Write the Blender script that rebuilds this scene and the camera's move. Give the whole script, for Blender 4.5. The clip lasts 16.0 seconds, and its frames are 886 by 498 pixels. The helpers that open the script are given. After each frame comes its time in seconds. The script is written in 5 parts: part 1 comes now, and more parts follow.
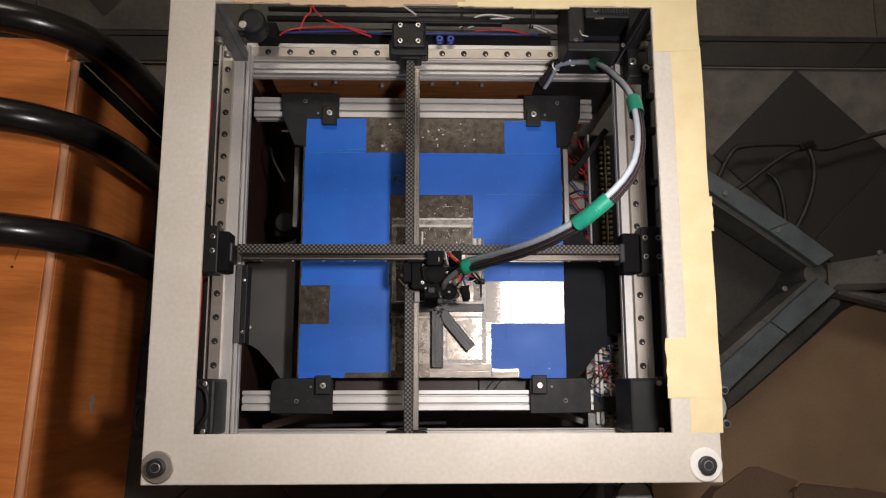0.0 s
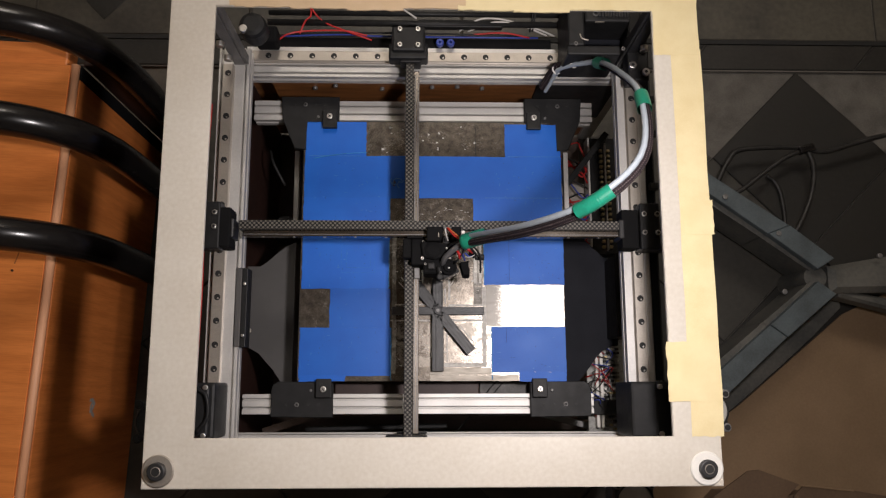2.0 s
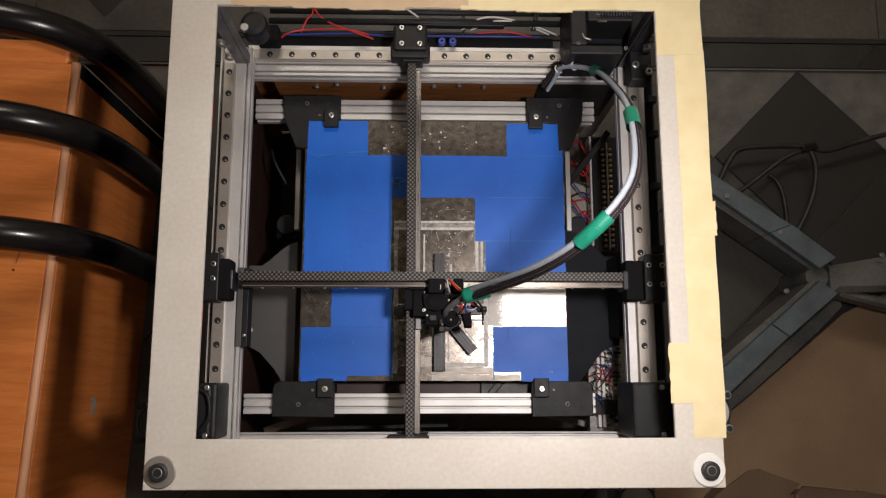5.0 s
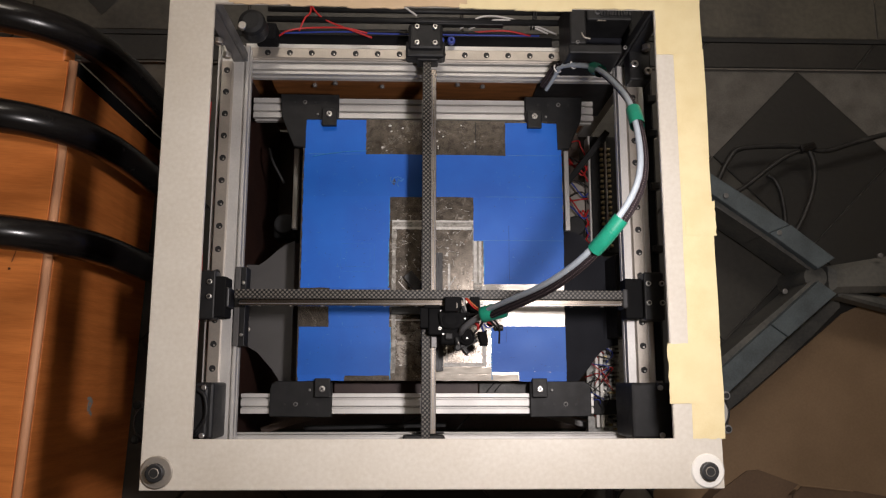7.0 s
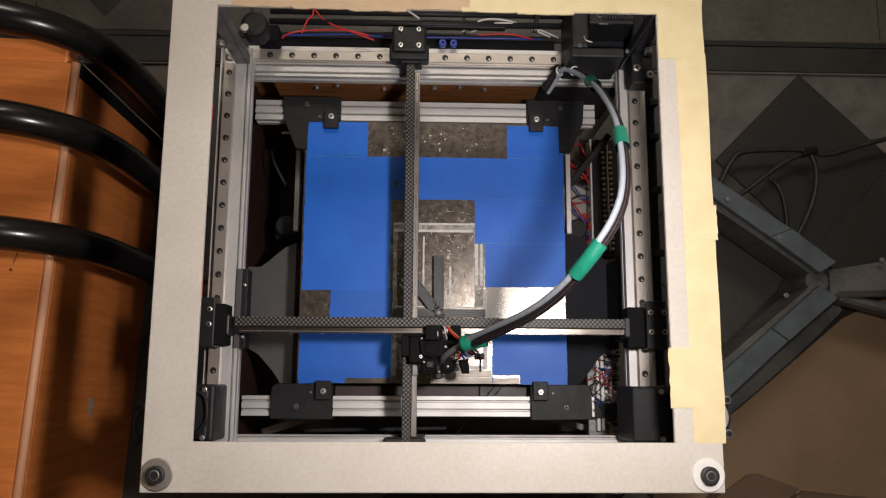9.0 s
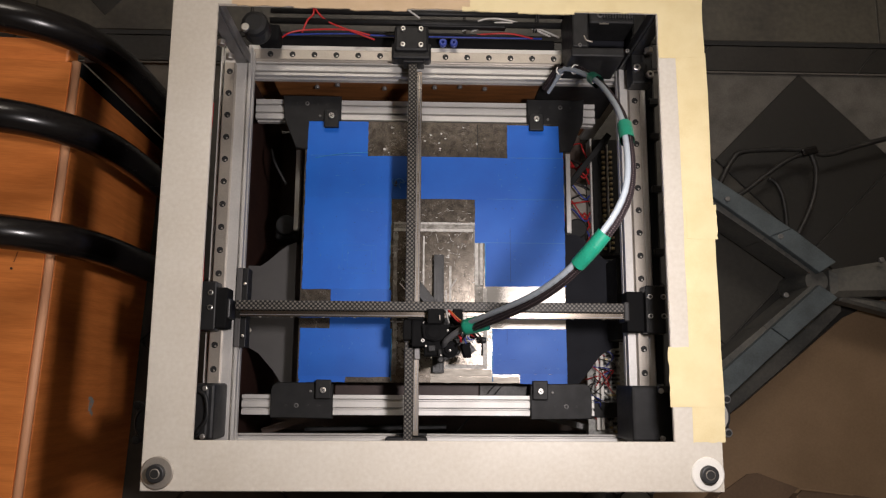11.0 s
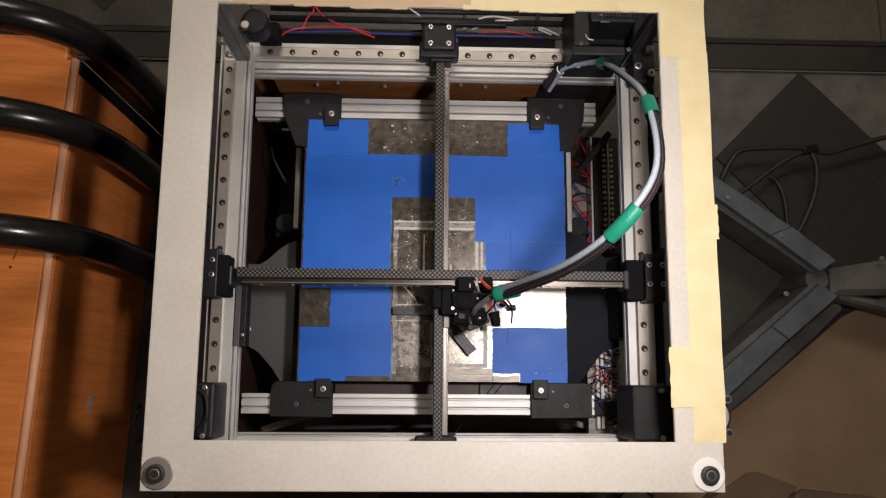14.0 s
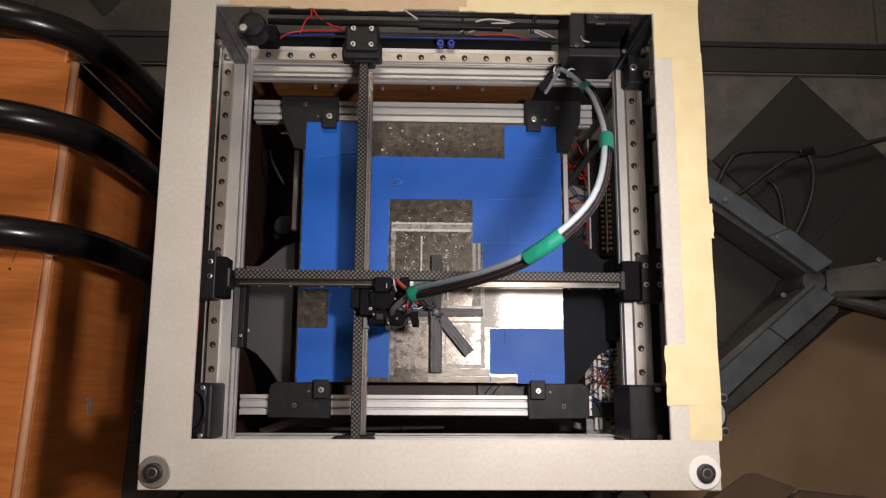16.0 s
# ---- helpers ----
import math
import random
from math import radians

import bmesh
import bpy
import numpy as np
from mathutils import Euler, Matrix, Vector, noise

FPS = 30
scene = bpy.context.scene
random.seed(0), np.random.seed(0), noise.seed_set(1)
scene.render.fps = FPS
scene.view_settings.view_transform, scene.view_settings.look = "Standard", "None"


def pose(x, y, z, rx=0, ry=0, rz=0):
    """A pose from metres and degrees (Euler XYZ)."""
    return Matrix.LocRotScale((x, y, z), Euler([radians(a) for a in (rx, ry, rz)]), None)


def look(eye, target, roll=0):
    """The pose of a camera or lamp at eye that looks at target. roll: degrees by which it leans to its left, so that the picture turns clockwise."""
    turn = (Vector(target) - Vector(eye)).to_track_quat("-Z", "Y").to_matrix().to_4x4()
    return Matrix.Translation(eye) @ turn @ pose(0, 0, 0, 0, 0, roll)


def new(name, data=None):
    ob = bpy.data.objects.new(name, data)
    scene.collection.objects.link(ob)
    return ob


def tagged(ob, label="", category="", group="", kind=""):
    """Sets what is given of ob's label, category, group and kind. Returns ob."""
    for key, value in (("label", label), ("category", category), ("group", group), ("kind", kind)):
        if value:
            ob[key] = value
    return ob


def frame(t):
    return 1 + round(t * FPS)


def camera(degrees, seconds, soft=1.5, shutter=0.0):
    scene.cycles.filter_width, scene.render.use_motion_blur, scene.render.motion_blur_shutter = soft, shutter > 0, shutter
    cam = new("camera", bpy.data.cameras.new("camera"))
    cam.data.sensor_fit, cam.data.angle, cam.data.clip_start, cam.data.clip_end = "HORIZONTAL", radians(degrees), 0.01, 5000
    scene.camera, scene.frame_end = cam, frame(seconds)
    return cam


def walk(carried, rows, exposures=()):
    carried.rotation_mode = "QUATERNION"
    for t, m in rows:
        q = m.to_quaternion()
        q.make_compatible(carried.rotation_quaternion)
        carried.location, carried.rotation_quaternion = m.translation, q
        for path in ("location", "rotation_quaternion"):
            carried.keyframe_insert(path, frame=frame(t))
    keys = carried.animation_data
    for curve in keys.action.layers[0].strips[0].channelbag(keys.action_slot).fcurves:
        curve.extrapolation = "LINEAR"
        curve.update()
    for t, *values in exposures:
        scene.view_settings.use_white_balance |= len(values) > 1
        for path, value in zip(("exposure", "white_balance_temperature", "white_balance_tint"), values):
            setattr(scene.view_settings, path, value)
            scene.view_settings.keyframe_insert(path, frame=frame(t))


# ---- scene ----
cam = camera(59.17, 16.0, soft=1.25, shutter=0.5)
H = 0.45  # height of the printer's top plate over the floor; heights below are given from that plate
PATH = [
    (0.0, -0.0112, -0.1585, 0.6937, 9.89, -1.54, -0.10),
    (0.5, -0.0125, -0.1608, 0.6936, 10.07, -1.53, -0.21),
    (1.0, -0.0120, -0.1592, 0.6955, 10.16, -1.37, -0.22),
    (1.5, -0.0107, -0.1588, 0.6954, 10.21, -1.41, -0.13),
    (2.0, -0.0127, -0.1576, 0.6938, 10.08, -1.61, -0.13),
    (2.5, -0.0129, -0.1578, 0.6943, 9.99, -1.47, -0.14),
    (3.0, -0.0128, -0.1595, 0.6947, 10.08, -1.57, -0.13),
    (3.5, -0.0122, -0.1578, 0.6957, 10.13, -1.48, -0.07),
    (4.0, -0.0150, -0.1554, 0.6940, 9.97, -1.61, -0.08),
    (6.5, -0.0144, -0.1506, 0.6921, 9.64, -1.66, 0.02),
    (7.0, -0.0153, -0.1514, 0.6902, 9.66, -1.82, 0.03),
    (7.5, -0.0139, -0.1509, 0.6909, 9.65, -1.81, 0.01),
    (8.0, -0.0124, -0.1507, 0.6925, 9.71, -1.65, -0.06),
    (8.5, -0.0134, -0.1498, 0.6930, 9.85, -1.55, 0.11),
    (9.0, -0.0154, -0.1495, 0.6906, 9.73, -1.77, 0.28),
    (11.5, -0.0156, -0.1503, 0.6915, 9.70, -1.79, 0.34),
    (12.0, -0.0159, -0.1497, 0.6907, 9.64, -1.89, 0.29),
    (12.5, -0.0167, -0.1492, 0.6905, 9.63, -1.97, 0.22),
    (13.0, -0.0158, -0.1480, 0.6917, 9.62, -1.76, 0.29),
    (13.5, -0.0163, -0.1475, 0.6913, 9.67, -1.82, 0.25),
    (14.0, -0.0172, -0.1462, 0.6899, 9.38, -1.88, 0.39),
    (14.5, -0.0174, -0.1488, 0.6893, 9.52, -1.98, 0.35),
    (15.0, -0.0175, -0.1481, 0.6899, 9.46, -1.92, 0.35),
    (15.5, -0.0177, -0.1493, 0.6902, 9.61, -1.93, 0.29),
    (16.0, -0.0130, -0.1543, 0.6927, 9.96, -1.78, 0.27),
]
walk(cam, [(t, pose(x, y, z + H, rx, ry, rz)) for t, x, y, z, rx, ry, rz in PATH], exposures=[(0, 0.0, 6500, 10), (16, 0.0, 6500, 10)])

# ---- light ----
world = bpy.data.worlds.new("room_air")
scene.world = world
world.use_nodes = True
world.node_tree.nodes["Background"].inputs[0].default_value = (0.9, 0.85, 0.8, 1)
world.node_tree.nodes["Background"].inputs[1].default_value = 0.045


def lamp(name, eye, target, power, size, color):
    data = bpy.data.lights.new(name, "AREA")
    data.shape, data.size, data.energy, data.color = "DISK", size, power, color
    ob = new(name, data)
    ob.matrix_world = look(eye, target)
    return ob


lamp("work_lamp", (0.152, -0.066, 0.43 + H), (-0.1, -0.05, -0.2 + H), 3.15, 0.06, (1.0, 0.92, 0.91))
# unseen fill light, added overhead to brighten the floor and the darker parts
lamp("overhead_fill", (0.1, 1.62, 2.38), (0.1, 1.45, 0), 24.0, 1.0, (1.0, 0.9, 0.8))


# ---- materials ----
def material(name, color, rough=0.6, metal=0.0, vary=0.15, scale=60.0, fine=900.0, bump=0.05, stretch=(1, 1, 1), tint=None, spread=0.0, coat=0.0, spec=0.5):
    """A surface with colour variation at two scales and fine relief."""
    m = bpy.data.materials.new(name)
    m.use_nodes = True
    n, l = m.node_tree.nodes, m.node_tree.links
    b = n["Principled BSDF"]
    b.inputs["Metallic"].default_value = metal
    b.inputs["Coat Weight"].default_value = coat
    b.inputs["Specular IOR Level"].default_value = spec
    co = n.new("ShaderNodeTexCoord")
    mp = n.new("ShaderNodeMapping")
    mp.inputs["Scale"].default_value = stretch
    l.new(co.outputs["Object"], mp.inputs[0])
    big, small = n.new("ShaderNodeTexNoise"), n.new("ShaderNodeTexNoise")
    big.inputs["Scale"].default_value, big.inputs["Detail"].default_value = scale, 6
    small.inputs["Scale"].default_value, small.inputs["Detail"].default_value = fine, 3
    for t in (big, small):
        l.new(mp.outputs[0], t.inputs["Vector"])
    mix = n.new("ShaderNodeMix")
    mix.data_type = "RGBA"
    other = tint or tuple(c * (1 - 2 * vary) for c in color)
    mix.inputs[6].default_value, mix.inputs[7].default_value = (*color, 1), (*other, 1)
    add = n.new("ShaderNodeMath")
    add.operation = "MULTIPLY_ADD"
    l.new(small.outputs[0], add.inputs[0])
    add.inputs[1].default_value = 0.5
    l.new(big.outputs[0], add.inputs[2])
    ramp = n.new("ShaderNodeMapRange")
    ramp.inputs[1].default_value, ramp.inputs[2].default_value = 0.55, 0.95
    l.new(add.outputs[0], ramp.inputs[0])
    l.new(ramp.outputs[0], mix.inputs[0])
    out = mix.outputs[2]
    if spread:
        info, hsv = n.new("ShaderNodeObjectInfo"), n.new("ShaderNodeHueSaturation")
        mr = n.new("ShaderNodeMapRange")
        mr.inputs[3].default_value, mr.inputs[4].default_value = 1 - spread, 1 + spread
        l.new(info.outputs["Random"], mr.inputs[0])
        l.new(mr.outputs[0], hsv.inputs["Value"])
        l.new(out, hsv.inputs["Color"])
        out = hsv.outputs[0]
    l.new(out, b.inputs["Base Color"])
    rr = n.new("ShaderNodeMapRange")
    rr.inputs[3].default_value, rr.inputs[4].default_value = max(0.03, rough - 0.08), min(1, rough + 0.08)
    l.new(add.outputs[0], rr.inputs[0])
    l.new(rr.outputs[0], b.inputs["Roughness"])
    if bump:
        bp = n.new("ShaderNodeBump")
        bp.inputs["Strength"].default_value, bp.inputs["Distance"].default_value = bump, 0.001
        l.new(small.outputs[0], bp.inputs["Height"])
        l.new(bp.outputs[0], b.inputs["Normal"])
    return m


def carbon_weave(name):
    """Woven carbon fibre: a twill of light and dark tows under clear resin."""
    m = material(name, (0.03, 0.028, 0.026), 0.42, 0.0, 0.1, 200, 2000, 0.0, spec=0.3)
    n, l = m.node_tree.nodes, m.node_tree.links
    b = n["Principled BSDF"]
    co, sep, tow = n.new("ShaderNodeTexCoord"), n.new("ShaderNodeSeparateXYZ"), n.new("ShaderNodeMath")
    l.new(co.outputs["Object"], sep.inputs[0])
    waves = []
    for k in (0, 1):
        mul, cos = n.new("ShaderNodeMath"), n.new("ShaderNodeMath")
        mul.operation, cos.operation = "MULTIPLY", "COSINE"
        mul.inputs[1].default_value = 1340
        l.new(sep.outputs[k], mul.inputs[0])
        l.new(mul.outputs[0], cos.inputs[0])
        waves.append(cos)
    tow.operation = "MULTIPLY"
    l.new(waves[0].outputs[0], tow.inputs[0])
    l.new(waves[1].outputs[0], tow.inputs[1])
    ch = n.new("ShaderNodeMapRange")
    ch.inputs[1].default_value, ch.inputs[2].default_value = 0.02, 0.22
    l.new(tow.outputs[0], ch.inputs[0])
    mixed = n.new("ShaderNodeMix")
    mixed.data_type = "RGBA"
    mixed.inputs[6].default_value, mixed.inputs[7].default_value = (0.004, 0.004, 0.004, 1), (0.125, 0.113, 0.098, 1)
    l.new(ch.outputs[0], mixed.inputs[0])
    l.new(mixed.outputs[2], b.inputs["Base Color"])
    bump = n.new("ShaderNodeBump")
    bump.inputs["Strength"].default_value, bump.inputs["Distance"].default_value = 0.25, 0.0004
    l.new(ch.outputs[0], bump.inputs["Height"])
    l.new(bump.outputs[0], b.inputs["Normal"])
    return m


def wood_grain(name, dark, light, rough, along=1):
    return material(name, light, rough, 0, 0.1, 9, 60, 0.02, stretch=((1, 14, 14), (14, 1, 14), (14, 14, 1))[along], tint=dark)


PAINT = material("warm_grey_paint", (0.60, 0.565, 0.50), 0.42, 0.0, 0.08, 9, 260, 0.03, tint=(0.50, 0.455, 0.385))
MASKING = material("masking_tape", (0.72, 0.62, 0.37), 0.75, 0.0, 0.08, 40, 1500, 0.15, tint=(0.65, 0.54, 0.30))
OLDTAPE = material("aged_masking_tape", (0.56, 0.42, 0.27), 0.75, 0.0, 0.08, 40, 1500, 0.15, tint=(0.49, 0.36, 0.22))
ALU = material("brushed_aluminium", (0.64, 0.625, 0.60), 0.43, 0.5, 0.08, 25, 600, 0.03, stretch=(1, 1, 1))
STEEL = material("rail_steel", (0.50, 0.455, 0.40), 0.4, 0.72, 0.12, 40, 900, 0.03)
BRIGHT = material("polished_screw", (0.6, 0.58, 0.55), 0.33, 1.0, 0.05, 200, 2000, 0.0)
HOLE = material("screw_hole_black", (0.008, 0.008, 0.008), 0.6, 0, 0.05, 200, 900, 0.0)
BLACK = material("black_plastic", (0.016, 0.016, 0.0165), 0.45, 0, 0.2, 90, 1600, 0.12, spec=0.25)
BLACKMETAL = material("black_anodised", (0.018, 0.018, 0.019), 0.45, 0.0, 0.2, 60, 1200, 0.05)
DARKGREY = material("dark_grey_sheet", (0.068, 0.065, 0.064), 0.6, 0, 0.08, 30, 1200, 0.04)
BLUE = material("blue_painters_tape", (0.001, 0.116, 0.55), 0.45, 0, 0.1, 26, 1300, 0.2, tint=(0.001, 0.095, 0.49), spread=0.08, spec=0.45)
BEDALU = material("stained_bed_aluminium", (0.25, 0.22, 0.185), 0.12, 0.95, 0.2, 120, 500, 0.05, tint=(0.10, 0.085, 0.07))


def add_smears(m, low, high):
    """Dried glue and wiped dirt: dull pale patches over bare metal."""
    n, l = m.node_tree.nodes, m.node_tree.links
    b = n["Principled BSDF"]
    co, big, fine, mul, step = n.new("ShaderNodeTexCoord"), n.new("ShaderNodeTexNoise"), n.new("ShaderNodeTexNoise"), n.new("ShaderNodeMath"), n.new("ShaderNodeMapRange")
    big.inputs["Scale"].default_value, big.inputs["Detail"].default_value, big.inputs["Distortion"].default_value = 38, 9, 2.2
    fine.inputs["Scale"].default_value, fine.inputs["Detail"].default_value, fine.inputs["Distortion"].default_value = 210, 8, 3.0
    for t in (big, fine):
        l.new(co.outputs["Object"], t.inputs["Vector"])
    mul.operation = "MULTIPLY"
    l.new(big.outputs[0], mul.inputs[0])
    l.new(fine.outputs[0], mul.inputs[1])
    step.inputs[1].default_value, step.inputs[2].default_value = low, high
    l.new(mul.outputs[0], step.inputs[0])
    old = b.inputs["Base Color"].links[0].from_socket
    mix = n.new("ShaderNodeMix")
    mix.data_type = "RGBA"
    mix.inputs[7].default_value = (0.25, 0.225, 0.19, 1)
    l.new(step.outputs[0], mix.inputs[0])
    l.new(old, mix.inputs[6])
    l.new(mix.outputs[2], b.inputs["Base Color"])
    for name, lo, hi in (("Metallic", 0.8, 0.4), ("Roughness", 0.24, 0.46)):
        r = n.new("ShaderNodeMapRange")
        r.inputs[3].default_value, r.inputs[4].default_value = lo, hi
        l.new(step.outputs[0], r.inputs[0])
        l.new(r.outputs[0], b.inputs[name])


add_smears(BEDALU, 0.31, 0.52)
BEDMOTTLED = material("lighter_mottled_aluminium", (0.20, 0.175, 0.15), 0.2, 0.9, 0.2, 120, 500, 0.05, tint=(0.10, 0.085, 0.07))
add_smears(BEDMOTTLED, 0.19, 0.36)
RESIDUE = material("glue_residue", (0.78, 0.76, 0.72), 0.5, 0.0, 0.3, 330, 1500, 0.9, tint=(0.50, 0.48, 0.45))
HAZE = material("dried_glue_haze", (0.40, 0.38, 0.345), 0.5, 0.1, 0.3, 190, 700, 0.4, tint=(0.13, 0.12, 0.10))
# rougher, lighter metal laid where the lamp's glare brightens the bed
BEDGLARE = material("glare_strip_aluminium", (0.36, 0.33, 0.285), 0.5, 0.8, 0.15, 60, 700, 0.08, stretch=(1, 5, 1))
# lighter bare metal; the lamp's glare is put into its colour
BARE = material("glare_bed_aluminium", (0.60, 0.565, 0.51), 0.35, 0.92, 0.1, 60, 700, 0.08, stretch=(1, 5, 1))


def add_glare_edge(m, x0, x1):
    """A dark mottled edge along x from x0 to x1: glue specks, and the glare dying off."""
    n, l = m.node_tree.nodes, m.node_tree.links
    b = n["Principled BSDF"]
    co, sep, grad, spots, add, step = (n.new("ShaderNode" + k) for k in ("TexCoord", "SeparateXYZ", "MapRange", "TexNoise", "Math", "MapRange"))
    l.new(co.outputs["Object"], sep.inputs[0])
    l.new(co.outputs["Object"], spots.inputs["Vector"])
    l.new(sep.outputs[0], grad.inputs[0])
    grad.inputs[1].default_value, grad.inputs[2].default_value, grad.inputs[3].default_value, grad.inputs[4].default_value = x0, x1, 0.34, -0.34
    spots.inputs["Scale"].default_value, spots.inputs["Detail"].default_value, spots.inputs["Distortion"].default_value = 620, 8, 0.4
    l.new(grad.outputs[0], add.inputs[0])
    l.new(spots.outputs[0], add.inputs[1])
    step.inputs[1].default_value, step.inputs[2].default_value = 0.46, 0.66
    l.new(add.outputs[0], step.inputs[0])
    mix = n.new("ShaderNodeMix")
    mix.data_type = "RGBA"
    mix.inputs[7].default_value = (0.20, 0.185, 0.16, 1)
    l.new(b.inputs["Base Color"].links[0].from_socket, mix.inputs[6])
    l.new(step.outputs[0], mix.inputs[0])
    l.new(mix.outputs[2], b.inputs["Base Color"])
    met = n.new("ShaderNodeMapRange")
    met.inputs[3].default_value, met.inputs[4].default_value = 0.92, 0.15
    l.new(step.outputs[0], met.inputs[0])
    l.new(met.outputs[0], b.inputs["Metallic"])


add_glare_edge(BARE, 0.068, 0.098)
PRINT = material("dark_printed_plastic", (0.03, 0.03, 0.031), 0.38, 0, 0.2, 80, 500, 0.3, stretch=(1, 1, 6))
GREENTAPE = material("green_tape", (0.012, 0.24, 0.15), 0.35, 0, 0.15, 90, 900, 0.1)
SLEEVEWHITE = material("frosted_tube", (0.35, 0.395, 0.44), 0.28, 0, 0.06, 90, 900, 0.02)
BRAID = material("black_braid", (0.008, 0.0065, 0.007), 0.6, 0, 0.3, 700, 1500, 0.9, tint=(0.03, 0.021, 0.025), spec=0.15)


def add_braid(m):
    """Woven sleeve: rows of pale and reddish threads crossing over black ones along its length."""
    n, l = m.node_tree.nodes, m.node_tree.links
    b = n["Principled BSDF"]
    co, sep, ang = n.new("ShaderNodeTexCoord"), n.new("ShaderNodeSeparateXYZ"), n.new("ShaderNodeMath")
    l.new(co.outputs["Object"], sep.inputs[0])
    ang.operation = "ARCTAN2"
    l.new(sep.outputs[2], ang.inputs[0])
    l.new(sep.outputs[1], ang.inputs[1])
    along, turn = n.new("ShaderNodeMath"), n.new("ShaderNodeMath")
    along.operation = turn.operation = "MULTIPLY"
    along.inputs[1].default_value, turn.inputs[1].default_value = 1500.0, 7.0
    l.new(sep.outputs[0], along.inputs[0])
    l.new(ang.outputs[0], turn.inputs[0])
    waves = []
    for op in ("ADD", "SUBTRACT"):
        q, w = n.new("ShaderNodeMath"), n.new("ShaderNodeMath")
        q.operation, w.operation = op, "SINE"
        l.new(along.outputs[0], q.inputs[0])
        l.new(turn.outputs[0], q.inputs[1])
        l.new(q.outputs[0], w.inputs[0])
        waves.append(w)
    both = n.new("ShaderNodeMath")
    both.operation = "MULTIPLY"
    l.new(waves[0].outputs[0], both.inputs[0])
    l.new(waves[1].outputs[0], both.inputs[1])
    step = n.new("ShaderNodeMapRange")
    step.inputs[1].default_value, step.inputs[2].default_value = 0.55, 0.95
    l.new(both.outputs[0], step.inputs[0])
    mix = n.new("ShaderNodeMix")
    mix.data_type = "RGBA"
    mix.inputs[7].default_value = (0.22, 0.17, 0.168, 1)
    l.new(b.inputs["Base Color"].links[0].from_socket, mix.inputs[6])
    l.new(step.outputs[0], mix.inputs[0])
    l.new(mix.outputs[2], b.inputs["Base Color"])


add_braid(BRAID)
BROWN = material("brown_board", (0.26, 0.105, 0.035), 0.35, 0, 0.25, 20, 300, 0.05, stretch=(1, 6, 6))
DARKBROWN = material("dark_brown_board", (0.09, 0.06, 0.045), 0.5, 0, 0.2, 20, 300, 0.05)
RED = material("red_wire", (0.5, 0.02, 0.02), 0.4, 0, 0.1, 90, 900, 0.0)
BLUEWIRE = material("blue_wire", (0.03, 0.06, 0.35), 0.4, 0, 0.1, 90, 900, 0.0)
WHITEWIRE = material("white_wire", (0.6, 0.58, 0.55), 0.4, 0, 0.1, 90, 900, 0.0)
CABLE = material("dusty_black_cable", (0.010, 0.0095, 0.009), 0.42, 0, 0.3, 60, 700, 0.1, tint=(0.03, 0.028, 0.026), spec=0.4)
RUBBER = material("black_rubber", (0.012, 0.011, 0.011), 0.6, 0, 0.2, 60, 900, 0.1)
GLOSSBLACK = material("black_lacquer", (0.008, 0.007, 0.007), 0.2, 0, 0.1, 60, 700, 0.01)
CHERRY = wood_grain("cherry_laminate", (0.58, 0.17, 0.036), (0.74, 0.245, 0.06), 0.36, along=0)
# same laminate with upright grain, toned darker than the top
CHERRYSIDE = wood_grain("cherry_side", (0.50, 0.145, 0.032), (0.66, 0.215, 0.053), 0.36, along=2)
CHERRYDARK = wood_grain("cherry_edge", (0.60, 0.29, 0.15), (0.70, 0.36, 0.20), 0.5, along=1)
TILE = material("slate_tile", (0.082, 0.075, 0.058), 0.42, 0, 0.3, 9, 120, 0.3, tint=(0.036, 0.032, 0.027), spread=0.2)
TILEDARK = material("dark_border_tile", (0.026, 0.024, 0.021), 0.4, 0, 0.3, 9, 160, 0.2, spread=0.2)
GROUT = material("grout", (0.14, 0.13, 0.115), 0.9, 0, 0.2, 30, 600, 0.3)
GREYSTEEL = material("grey_blue_painted_steel", (0.095, 0.118, 0.128), 0.5, 0.1, 0.25, 30, 400, 0.1, tint=(0.055, 0.066, 0.07))
# duller tile copies; falling light towards front and right is in their colour
TILEDIM = material("dimmed_slate_tile", (0.042, 0.039, 0.032), 0.45, 0, 0.3, 9, 120, 0.3, tint=(0.026, 0.024, 0.02), spread=0.2)
TILEMID = material("dark_and_dimmed_tile", (0.018, 0.0165, 0.0135), 0.46, 0, 0.3, 9, 120, 0.3, tint=(0.016, 0.015, 0.013), spread=0.15)
RAILDARK = material("polished_rail", (0.21, 0.18, 0.15), 0.2, 0.97, 0.1, 60, 900, 0.03)
# darker copy of the cardboard, with the box's shade put into its colour
CARDDARK = material("shaded_cardboard", (0.125, 0.078, 0.045), 0.8, 0, 0.1, 9, 300, 0.1, tint=(0.09, 0.055, 0.033))
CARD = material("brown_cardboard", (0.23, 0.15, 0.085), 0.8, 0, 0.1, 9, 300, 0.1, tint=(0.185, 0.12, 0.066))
# unseen walls and ceiling, kept pale so they bounce light into dark parts
WALL = material("pale_bounce_wall", (0.78, 0.73, 0.66), 0.8, 0, 0.08, 4, 200, 0.1)
TERMINAL = material("terminal_gold", (0.45, 0.36, 0.2), 0.35, 0.8, 0.2, 200, 900, 0.0)
MATTEBLACK = material("matte_black_sheet", (0.009, 0.009, 0.0095), 0.8, 0, 0.1, 30, 900, 0.05, spec=0.08)
CIRCUIT = material("pale_circuit_board", (0.48, 0.48, 0.45), 0.5, 0, 0.3, 120, 900, 0.1)
